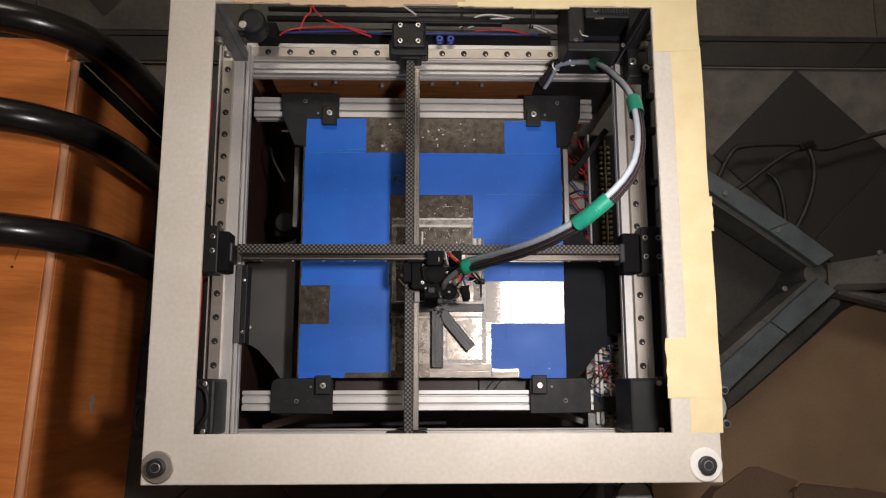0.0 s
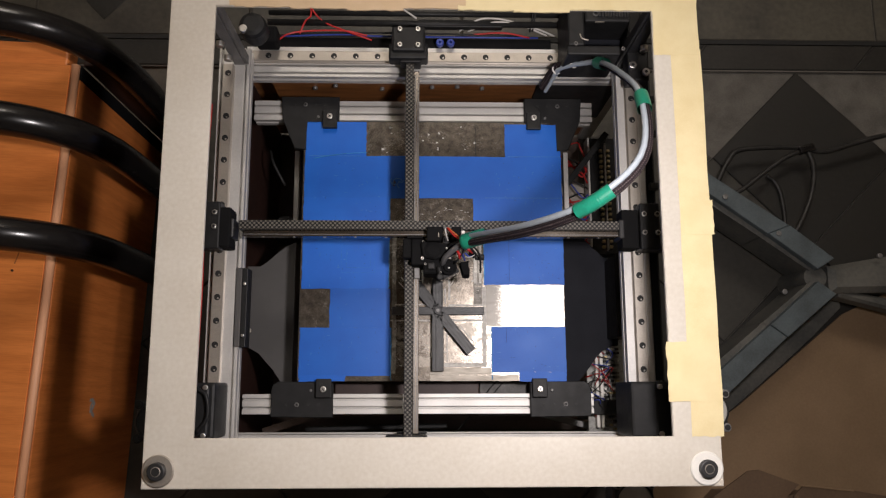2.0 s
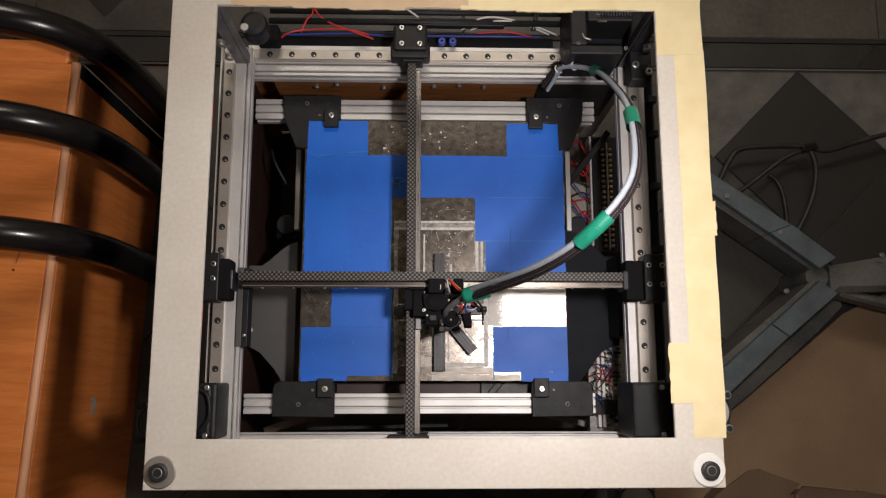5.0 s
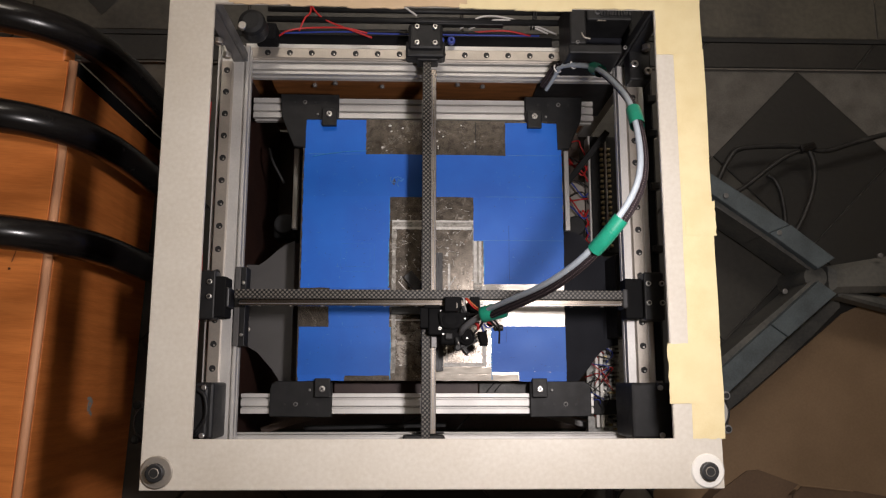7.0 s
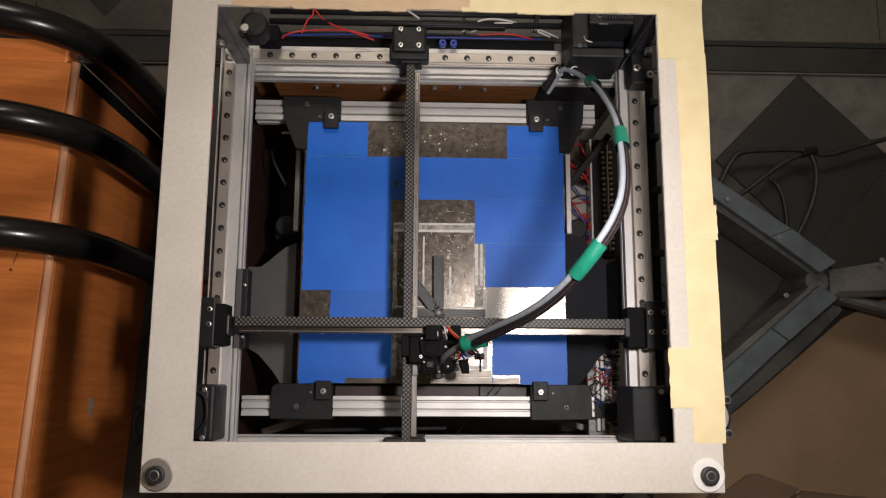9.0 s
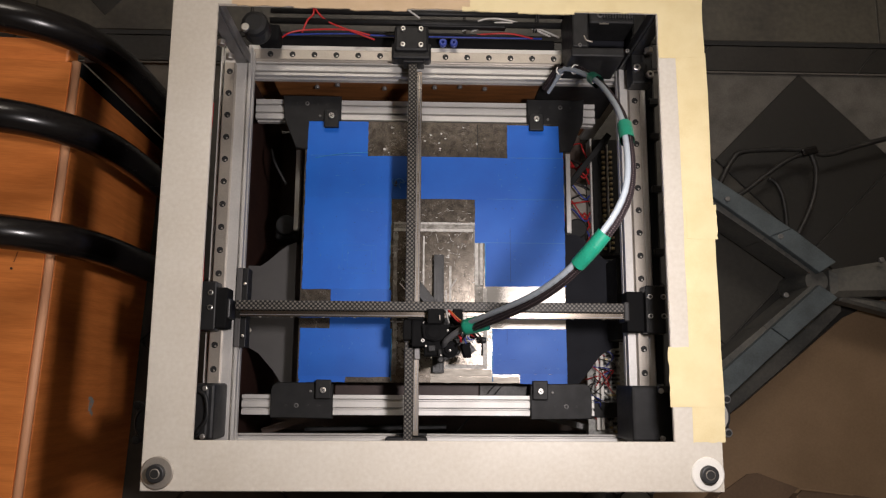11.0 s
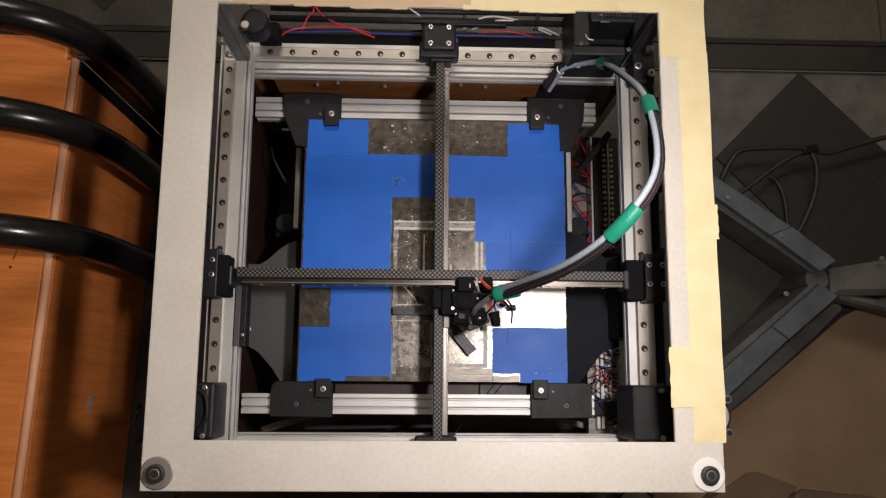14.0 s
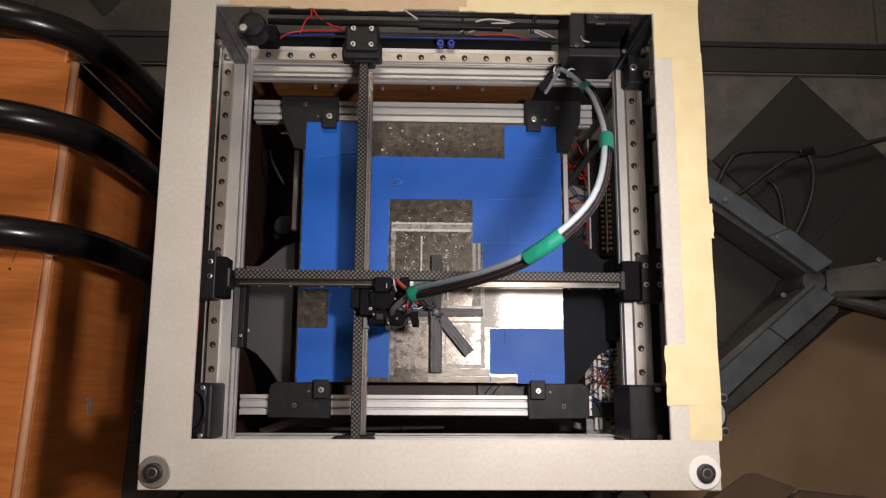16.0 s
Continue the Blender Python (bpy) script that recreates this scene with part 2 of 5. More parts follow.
WHITEPLASTIC = material("white_plastic", (0.75, 0.73, 0.68), 0.45, 0, 0.05, 60, 900, 0.03)
WEAVE = carbon_weave("carbon_fibre")


# ---- mesh helpers (heights from the top plate) ----
def part(name, bm, mat, parent=None, label="", smooth=False, up=H):
    bmesh.ops.translate(bm, verts=bm.verts, vec=(0, 0, up))
    bmesh.ops.recalc_face_normals(bm, faces=bm.faces)
    me = bpy.data.meshes.new(name)
    bm.to_mesh(me)
    bm.free()
    me.materials.append(mat)
    if smooth:
        for p in me.polygons:
            p.use_smooth = True
    ob = new(name, me)
    ob.parent = parent
    if label:
        ob["label"] = label
    return ob


def empty(name, parent=None):
    ob = new(name)
    ob.empty_display_size = 0.02
    ob.parent = parent
    return ob


def box(x0, x1, y0, y1, z0, z1, bevel=0.0008, bm=None, turn=None):
    bm = bm or bmesh.new()
    c = Vector(((x0 + x1) / 2, (y0 + y1) / 2, (z0 + z1) / 2))
    m = Matrix.Translation(c) @ (turn or Matrix()) @ Matrix.Diagonal((x1 - x0, y1 - y0, z1 - z0, 1))
    r = bmesh.ops.create_cube(bm, size=1, matrix=m)
    if bevel:
        es = list({e for v in r["verts"] for e in v.link_edges})
        bmesh.ops.bevel(bm, geom=es, offset=bevel, segments=2, affect="EDGES", profile=0.5)
    return bm


def cyl(c, r, depth, axis="z", r2=None, seg=24, bm=None, bevel=0.0):
    bm = bm or bmesh.new()
    rot = {"z": Matrix(), "x": Matrix.Rotation(math.pi / 2, 4, "Y"), "y": Matrix.Rotation(-math.pi / 2, 4, "X")}[axis]
    g = bmesh.ops.create_cone(bm, cap_ends=True, segments=seg, radius1=r, radius2=r if r2 is None else r2, depth=depth, matrix=Matrix.Translation(c) @ rot)
    if bevel:
        es = list({e for v in g["verts"] for e in v.link_edges if len(e.link_faces) == 2 and max(len(f.verts) for f in e.link_faces) > 4})
        bmesh.ops.bevel(bm, geom=es, offset=bevel, segments=2, affect="EDGES", profile=0.5)
    return bm


def ring(c, r0, r1, depth, seg=32):
    """A flat washer."""
    bm = bmesh.new()
    rows = []
    for k in range(seg):
        a = 2 * math.pi * k / seg
        rows.append([bm.verts.new((c[0] + r * math.cos(a), c[1] + r * math.sin(a), c[2] + z)) for r, z in ((r0, 0), (r0, depth), (r1 - 0.001, depth), (r1, depth - 0.001), (r1, 0))])
    for k in range(seg):
        a, b = rows[k], rows[(k + 1) % seg]
        for i in range(5):
            bm.faces.new((a[i], a[(i + 1) % 5], b[(i + 1) % 5], b[i]))
    return bm


def prism(points, z0, z1, bevel=0.0, bm=None):
    """A flat plate with the outline points, from z0 to z1."""
    bm = bm or bmesh.new()
    lo = [bm.verts.new((x, y, z0)) for x, y in points]
    hi = [bm.verts.new((x, y, z1)) for x, y in points]
    n = len(points)
    bm.faces.new(lo[::-1])
    top = bm.faces.new(hi)
    for i in range(n):
        bm.faces.new((lo[i], lo[(i + 1) % n], hi[(i + 1) % n], hi[i]))
    if bevel:
        bmesh.ops.bevel(bm, geom=list(top.edges), offset=bevel, segments=1, affect="EDGES")
    return bm


def smooth_line(points, steps=6):
    """Points on a smooth curve through the given ones."""
    p = [Vector(q) for q in points]
    p = [2 * p[0] - p[1]] + p + [2 * p[-1] - p[-2]]
    out = []
    for i in range(1, len(p) - 2):
        for k in range(steps):
            t = k / steps
            out.append(0.5 * ((2 * p[i]) + (p[i + 1] - p[i - 1]) * t + (2 * p[i - 1] - 5 * p[i] + 4 * p[i + 1] - p[i + 2]) * t * t + (3 * p[i] - p[i - 1] - 3 * p[i + 1] + p[i + 2]) * t ** 3))
    return out + [p[-2]]


def tube(points, r, seg=8, bm=None, steps=6, caps=True):
    """A round tube or wire along a smooth curve."""
    bm = bm or bmesh.new()
    line = smooth_line(points, steps)
    last, up = None, Vector((0.12, 0.2, 1)).normalized()
    for i, q in enumerate(line):
        d = (line[min(i + 1, len(line) - 1)] - line[max(i - 1, 0)]).normalized()
        side = d.cross(up)
        if side.length < 0.05:
            side = d.cross(Vector((1, 0, 0)))
        side.normalize()
        over = side.cross(d)
        cur = [bm.verts.new(q + r * (side * math.cos(2 * math.pi * k / seg) + over * math.sin(2 * math.pi * k / seg))) for k in range(seg)]
        if last:
            for k in range(seg):
                bm.faces.new((last[k], last[(k + 1) % seg], cur[(k + 1) % seg], cur[k]))
        elif caps:
            bm.faces.new(cur)
        last = cur
    if caps:
        bm.faces.new(last[::-1])
    return bm


def extrusion(c, length, axis, wide, tall, slots):
    """A T-slot aluminium bar: its top face carries slots at the given offsets."""
    slots = sorted(slots)
    prof = [(-wide / 2, -tall / 2), (-wide / 2, -0.003), (-wide / 2 + 0.004, -0.003), (-wide / 2 + 0.004, 0.003), (-wide / 2, 0.003), (-wide / 2, tall / 2)]
    for s in slots:
        prof += [(s - 0.0016, tall / 2), (s - 0.0009, tall / 2 - 0.0008), (s - 0.0009, tall / 2 - 0.005), (s + 0.0009, tall / 2 - 0.005), (s + 0.0009, tall / 2 - 0.0008), (s + 0.0016, tall / 2)]
    prof += [(wide / 2, tall / 2), (wide / 2, 0.003), (wide / 2 - 0.004, 0.003), (wide / 2 - 0.004, -0.003), (wide / 2, -0.003), (wide / 2, -tall / 2)]
    bm = bmesh.new()
    ends = []
    for s in (-length / 2, length / 2):
        ends.append([bm.verts.new((c[0] + (s if axis == "x" else u), c[1] + (u if axis == "x" else s), c[2] + v)) for u, v in prof])
    n = len(prof)
    for i in range(n):
        bm.faces.new((ends[0][i], ends[0][(i + 1) % n], ends[1][(i + 1) % n], ends[1][i]))
    bm.faces.new(ends[0])
    bm.faces.new(ends[1][::-1])
    return bm


def strip(x0, x1, y0, y1, z0, z1, ragged=0.0008, seed=1, n=9):
    """A strip of tape with slightly uneven edges."""
    rnd = random.Random(seed)
    pts = []
    j = lambda: rnd.uniform(-ragged, ragged)
    pts += [(x0 + (x1 - x0) * k / n, y0 + j()) for k in range(n)]
    pts += [(x1 + j(), y0 + (y1 - y0) * k / n) for k in range(n)]
    pts += [(x1 - (x1 - x0) * k / n, y1 + j()) for k in range(n)]
    pts += [(x0 + j(), y1 - (y1 - y0) * k / n) for k in range(n)]
    return prism(pts, z0, z1)


# ---- room ----
def build_room():
    floor = part("floor", box(-2.0, 2.2, -2.0, 2.0, -H - 0.05, -H - 0.004, 0), GROUT)
    tagged(floor, "dark slate tile floor laid square and diagonal", "floor", kind="structure")
    # walls and ceiling lie out of view, added to close the room
    for nm, b in (("wall_north", (-2.0, 2.2, 2.0, 2.1)), ("wall_south", (-2.0, 2.2, -2.1, -2.0)), ("wall_west", (-2.1, -2.0, -2.1, 2.1)), ("wall_east", (2.2, 2.3, -2.1, 2.1))):
        tagged(part(nm, box(*b, -H - 0.05, 2.4 - H, 0), WALL), "unseen plain wall added to close the room", "wall", kind="structure")
    tagged(part("ceiling", box(-2.1, 2.3, -2.1, 2.1, 2.4 - H, 2.5 - H, 0), WALL), "unseen plain ceiling added to close the room", "ceiling", kind="structure")
    return floor


FLOOR = build_room()

# ---- printer ----
PRINTER = empty("printer")
tagged(PRINTER, "open-top 3D printer with crossed carbon tubes and a blue-taped bed", "3D printer")
ZR = -0.1315  # top of the side rails
ZB = -0.1555  # top of the back rail
ZBED = -0.2


def build_top_plate():
    xo, yo0, yo1, xi, yi0, yi1 = 0.25, -0.242, 0.245, 0.2082, -0.2, 0.2
    bm = bmesh.new()
    o = [(-xo, yo0), (xo, yo0), (xo, yo1), (-xo, yo1)]
    i = [(-xi, yi0), (xi, yi0), (xi, yi1), (-xi, yi1)]
    v = {}
    for z in (0, -0.004):
        v[z] = ([bm.verts.new((*p, z)) for p in o], [bm.verts.new((*p, z)) for p in i])
    for k in range(4):
        n = (k + 1) % 4
        for z in v:
            bm.faces.new((v[z][0][k], v[z][0][n], v[z][1][n], v[z][1][k]))
        for w in (0, 1):
            bm.faces.new((v[0][w][k], v[0][w][n], v[-0.004][w][n], v[-0.004][w][k]))
    bmesh.ops.recalc_face_normals(bm, faces=bm.faces)
    bmesh.ops.bevel(bm, geom=[e for e in bm.edges if all(abs(q.co.z) < 1e-6 for q in e.verts) and e.calc_face_angle(0) > 1], offset=0.0006, segments=2, affect="EDGES")
    plate = part("top_plate", bm, PAINT, PRINTER, "warm grey painted square top plate")
    for sx, mat, lab, r in ((-0.236, STEEL, "grey steel washer", 0.0138), (0.2357, WHITEPLASTIC, "white plastic washer", 0.0145)):
        w = part("washer", ring((sx, -0.2271, 0.0), 0.004, r, 0.002), mat, plate, lab, smooth=False)
        bm = cyl((sx, -0.2271, 0.0045), 0.0078, 0.006, bevel=0.0012, seg=28)
        part("bolt_head", bm, BLACKMETAL, plate, "black socket bolt head")
        part("socket_rim", ring((sx, -0.2271, 0.0074), 0.0036, 0.0048, 0.0006, 20), STEEL, plate)
        part("hex_socket", cyl((sx, -0.2271, 0.0078), 0.0036, 0.0008, seg=6), HOLE, plate)
    # masking tape on the right and back borders, in overlapping lengths
    strips = [(0.2245, 0.2532, -0.2, 0.16, 0.0002), (0.2085, 0.2525, 0.1545, 0.2455, 0.0005), (0.2055, 0.2515, -0.1705, -0.1175, 0.0006), (0.2275, 0.2555, -0.02, 0.012, 0.0006),
              (-0.195, 0.05, 0.2005, 0.2455, 0.0002), (0.03, 0.246, 0.199, 0.2455, 0.0006)]
    for k, (x0, x1, y0, y1, dz) in enumerate(strips):
        part("masking_tape", strip(x0, x1, y0, y1, 0.0001, 0.0001 + dz, 0.0007, k + 3), OLDTAPE if k == 4 else MASKING, plate, "aged brown masking tape strip" if k == 4 else "cream masking tape strip")
    for k in range(7):  # folded ends hanging over the back inner edge
        x0 = -0.19 + 0.053 * k
        part("tape_flap", strip(x0, x0 + 0.054, 0.1988 - 0.0012 * (k % 3), 0.202, -0.0005, 0.0009 + 0.0001 * k, 0.0006, 40 + k), OLDTAPE if k < 4 else MASKING, plate, "folded over edge of masking tape")


def build_frame():
    for sx, nm in ((-1, "left"), (1, "right")):
        x, wide, slots = (-0.2225, 0.034, (0.0125, -0.0135)) if sx < 0 else (0.2257, 0.036, (-0.0083, 0.0118))
        part("side_extrusion", extrusion((x, 0.0, -0.149), 0.44, "y", wide, 0.02, slots), ALU, PRINTER, "silver T-slot aluminium bar")
        rx = -0.2275 if sx < 0 else 0.222
        rail = part("linear_rail", rail_mesh((rx, 0.005, ZR), 0.385, "y"), STEEL, PRINTER, "steel linear rail with a row of screw holes")
        y0 = 0.1871 if sx < 0 else 0.186
        for k in range(15):
            screw_hole(rx, y0 - 0.025 * k, ZR, rail)
    part("back_extrusion", extrusion((0, 0.215, -0.1735), 0.43, "x", 0.036, 0.02, (-0.0135, -0.0045)), ALU, PRINTER, "silver T-slot aluminium bar")
    rail = part("linear_rail", rail_mesh((-0.02, 0.2189, ZB), 0.375, "x"), STEEL, PRINTER, "steel linear rail with a row of screw holes")
    for k in range(15):
        screw_hole(-0.2136 + 0.025 * k + 0.0, 0.2189, ZB, rail)
    part("front_extrusion", extrusion((0, -0.2252, -0.1735), 0.43, "x", 0.04, 0.02, (0.018,)), ALU, PRINTER, "silver T-slot aluminium bar")
    part("linear_rail", rail_mesh((-0.0, -0.2265, ZB), 0.375, "x"), STEEL, PRINTER)
    # uprights to the floor and up to the plate
    for sx in (-1, 1):
        for sy in (-1, 1):
            x, y = sx * 0.2355, sy * 0.2275
            part("upright", box(x - 0.01, x + 0.01, y - 0.01, y + 0.01, -H, -0.184), ALU, PRINTER, "silver aluminium upright")
            if sy < 0:
                continue
            x2 = sx * 0.2165
            # the right bracket's shade is put into its black colour
            part("corner_gusset", box(x2 - 0.006, x2 + 0.006, sy * 0.2015 - 0.0015, sy * 0.2015 + 0.0015, -0.139, -0.004, 0.0004), DARKALU if sx < 0 else BLACKMETAL, PRINTER, "dull grey flat corner bracket" if sx < 0 else "flat corner bracket toned black for shade")
            part("corner_gusset", box(sx * 0.2085 - 0.0015, sx * 0.2085 + 0.0015, sy * 0.206 - 0.0055, sy * 0.206 + 0.0045, -0.139, -0.004, 0.0004), DARKALU if sx < 0 else BLACKMETAL, PRINTER, "dull grey flat corner bracket" if sx < 0 else "flat corner bracket toned black for shade")
            for z in (-0.03, -0.075, -0.11):
                part("bracket_bolt", cyl((sx * 0.2225, sy * 0.195, z), 0.0045, 0.006, "y", seg=12, bevel=0.0008), BRIGHT, PRINTER, "bright bolt head")
    # brown and black boards that close the lower body
    part("back_panel", box(-0.225, 0.225, 0.2205, 0.2245, -H + 0.01, -0.186), BROWN, PRINTER, "brown wooden back board")
    # black box added where the brown board's right end goes dark
    part("dark_end_box", box(0.1255, 0.2225, 0.1985, 0.2035, -0.30, -0.1845), BLACKMETAL, PRINTER, "black box over the brown board's dark end")
    part("brown_crossboard", box(-0.19, 0.125, 0.1985, 0.2035, -0.30, -0.1845), BROWN, PRINTER, "brown board with bolts")
    for k, (x, y) in enumerate(((-0.115, 0.188), (-0.06, 0.195), (0.0, 0.19), (0.06, 0.192), (-0.14, 0.194), (0.03, 0.188))):
        part("board_bolt", cyl((x, 0.1965, -0.19 - 0.03 * (y - 0.188) / 0.007 * 0.3), 0.0028, 0.004, "y", seg=10, bevel=0.0006), DARKALU, PRINTER)
    part("left_panel", box(-0.2255, -0.2225, -0.217, 0.217, -H + 0.01, -0.186), REDBROWN, PRINTER, "dark brown side board")
    part("bottom_panel", box(-0.225, 0.225, -0.217, 0.217, -H + 0.004, -H + 0.012), DARKBROWN, PRINTER, "dark base board")
    part("front_panel", box(-0.225, 0.225, -0.2245, -0.2205, -H + 0.01, -0.3), BLACKMETAL, PRINTER, "black front board")


def rail_mesh(c, length, axis):
    prof = [(-0.006, -0.008), (-0.006, -0.0055), (-0.0045, -0.0045), (-0.0045, -0.0025), (-0.006, -0.0015), (-0.006, -0.0006), (-0.0054, 0), (0.0054, 0), (0.006, -0.0006), (0.006, -0.0015), (0.0045, -0.0025), (0.0045, -0.0045), (0.006, -0.0055), (0.006, -0.008)]
    bm = bmesh.new()
    ends = [[bm.verts.new((c[0] + (s if axis == "x" else u), c[1] + (u if axis == "x" else s), c[2] + v)) for u, v in prof] for s in (-length / 2, length / 2)]
    n = len(prof)
    for i in range(n):
        bm.faces.new((ends[0][i], ends[0][(i + 1) % n], ends[1][(i + 1) % n], ends[1][i]))
    bm.faces.new(ends[0])
    bm.faces.new(ends[1][::-1])
    return bm


HOLE_MESH = []


def screw_hole(x, y, z, rail):
    if not HOLE_MESH:
        bm = cyl((0, 0, -0.0001), 0.0034, 0.0006, seg=16)
        a = part("rail_screw", bm, HOLE, rail, up=0)
        b = part("screw_core", cyl((0.0008, -0.0013, 0.0002), 0.0011, 0.0004, r2=0.0009, seg=10), BRIGHT, a, up=0)
        HOLE_MESH.extend((a.data, b.data))
    else:
        a = new("rail_screw", HOLE_MESH[0])
        b = new("screw_core", HOLE_MESH[1])
        a.parent = rail
        b.parent = rail
    if b.parent is a:
        b.parent = rail
    a.location = b.location = (x, y, z + H)


CARRIER = material("carrier_lit_end", (0.085, 0.08, 0.074), 0.5, 0, 0.3, 60, 600, 0.1)
PALECASE = material("pale_grey_case", (0.34, 0.31, 0.27), 0.5, 0.2, 0.12, 40, 600, 0.05)
CHARCOAL = material("charcoal_sheet", (0.018, 0.019, 0.024), 0.6, 0, 0.1, 30, 900, 0.05, spec=0.07)
REDBROWN = material("red_brown_board", (0.035, 0.013, 0.009), 0.5, 0, 0.2, 20, 300, 0.05)
DARKALU = material("dull_grey_aluminium", (0.22, 0.215, 0.21), 0.45, 0.6, 0.15, 40, 700, 0.05)


def build_bed():
    # support bars
    part("bed_crossbar", extrusion((-0.0095, 0.171, -0.215), 0.407, "x", 0.024, 0.02, (-0.0045, 0.0055)), ALU, PRINTER, "silver slotted bed support bar")
    part("bed_crossbar", extrusion((-0.0145, -0.1755, -0.215), 0.397, "x", 0.022, 0.02, (-0.004, 0.0055)), ALU, PRINTER, "silver slotted bed support bar")
    for x in (-0.165, 0.166):
        part("bed_side_rail", box(x - 0.003, x + 0.003, 0.03, 0.13, -0.245, -0.235), ALU, PRINTER, "thin bright aluminium edge")
    # plate added in the gap; the grey right end carries the light there
    part("bed_carrier", box(-0.112, 0.055, -0.19, -0.135, -0.232, -0.226, 0.001), REDBROWN, PRINTER, "dark brown plate added under the bed")
    part("bed_carrier", box(0.0555, 0.112, -0.19, -0.135, -0.232, -0.226, 0.001), CARRIER, PRINTER, "end of the added plate, toned grey for light")
    for x in (0.062, 0.071):
        part("wire", tube([(x, -0.166, -0.224), (x + 0.006, -0.158, -0.222), (x + 0.014, -0.15, -0.224)], 0.0006, 5), RUBBER, PRINTER, smooth=True)
    # corner brackets with clamps
    for sx in (-1, 1):
        for sy in (-1, 1):
            x0, x1 = (0.111, 0.18)
            pts = [(x0, 0.155), (x0 + 0.038, 0.155), (x0 + 0.038, 0.12), (x0 + 0.052, 0.122), (x1 - 0.002, 0.158), (x1, 0.186), (x0, 0.186)]
            if sy < 0:
                pts = [(x0, 0.1525), (x0 + 0.016, 0.1525), (x0 + 0.017, 0.151), (x0 + 0.062, 0.1505), (x0 + 0.0675, 0.154), (x1, 0.1605), (x1, 0.1895), (x0, 0.1905)]
            pts = [(sx * x, sy * y) for x, y in pts]
            if sx * sy < 0:
                pts = pts[::-1]
            br = part("bed_bracket", prism(pts, -0.2045, -0.1985, 0.0008), BLACK, PRINTER, "black plastic corner bracket")
            cx = sx * 0.1213
            part("bed_clamp", box(cx - 0.0085, cx + 0.0085, sy * 0.157 - 0.0115, sy * 0.157 + 0.0095, -0.1985, -0.1925, 0.0009), BLACK, br, "black bed clamp")
            part("clamp_screw", cyl((cx, sy * 0.1592, -0.1915), 0.0035, 0.0025, seg=16, bevel=0.0008), BRIGHT, br, "bright cross-head screw")
            for a in (35, 125):
                part("screw_cross", box(cx - 0.0022, cx + 0.0022, sy * 0.1592 - 0.0004, sy * 0.1592 + 0.0004, -0.1905, -0.1900, 0, turn=Matrix.Rotation(radians(a), 4, "Z")), HOLE, br)
            part("clamp_slot", cyl((cx - 0.003, sy * 0.1592 + 0.0058, -0.1925), 0.0016, 0.0006, seg=10), HOLE, br)
            part("edge_bolt", cyl((sx * 0.1355, sy * 0.1605, -0.198), 0.0015, 0.004, seg=10, bevel=0.0004), DARKALU, br)
            for k, dx in enumerate((0.127, 0.1385, 0.151, 0.163)):
                part("bracket_hole", cyl((sx * dx, sy * 0.176, -0.1983), 0.0018 - 0.0004 * (k % 2), 0.0006, seg=10), HOLE, br)
                if k == 2:
                    part("bracket_bolt", ring((sx * dx, sy * 0.176, -0.1983), 0.0014, 0.0026, 0.0007, 14), DARKALU, br, "small dull bolt")
    bed = part("print_bed", box(-0.1520, 0.153, -0.1505, 0.156, ZBED - 0.006, ZBED, 0.0005), BEDALU, PRINTER, "stained aluminium print bed")
    B = ZBED
    tapes = [(-0.1495, -0.078, 0.1135, 0.155), (0.087, 0.1535, 0.1135, 0.153), (-0.1500, 0.1535, 0.0627, 0.1128), (-0.1500, -0.0495, 0.0108, 0.0622), (0.0485, 0.1535, 0.0108, 0.0622),
             (-0.1500, -0.0500, -0.0445, 0.0102), (0.060, 0.1535, -0.0395, 0.0102), (-0.1170, -0.0480, -0.0895, -0.0450), (-0.1505, -0.0470, -0.1435, -0.0900), (0.0680, 0.1530, -0.1395, -0.0890), (0.0990, 0.1530, -0.1500, -0.1400)]
    for k, (x0, x1, y0, y1) in enumerate(tapes):
        part("blue_tape_strip", strip(x0, x1, y0 - 0.001, y1, B, B + 0.00035 + 0.00012 * (k % 4), 0.0005, 60 + k), BLUE, bed, "blue painter's tape strip")
    part("blue_tape_strip", strip(-0.150, -0.098, -0.1505, -0.1435, B, B + 0.0005, 0.0006, 90), BLUE, bed)
    # torn spot in the tape
    for k, (dx, dy, r) in enumerate(((0.0, 0.0, 0.0062), (0.0035, -0.002, 0.004), (-0.004, 0.003, 0.0045), (0.004, 0.004, 0.003))):
        arc = [(-0.0405 + dx + r * math.cos(q), 0.0795 + dy + r * math.sin(q), B + 0.0006) for q in (0.4 + k, 1.2 + k, 2.2 + k, 3.3 + k)]
        part("torn_tape_curl", tube(arc, 0.0007, 5, steps=4), SCUFF, bed, "torn curl in the blue tape", smooth=True)
    part("torn_tape_hole", prism([(-0.0465, 0.0770), (-0.0440, 0.0755), (-0.0425, 0.0800), (-0.0440, 0.0840), (-0.0465, 0.0820)], B + 0.0002, B + 0.0008), TEAR, bed)
    # pale seams where the strips meet
    for k, (x0, x1, y) in enumerate(((0.0485, 0.1535, 0.0105), (0.062, 0.1535, 0.0625), (-0.145, -0.085, 0.1130), (-0.15, -0.052, 0.0105), (0.09, 0.1535, 0.1131))):
        part("tape_seam", box(x0, x1, y - 0.00025, y + 0.00025, B + 0.0002, B + 0.0006, 0), SCUFF, bed, "pale wrinkled tape seam")
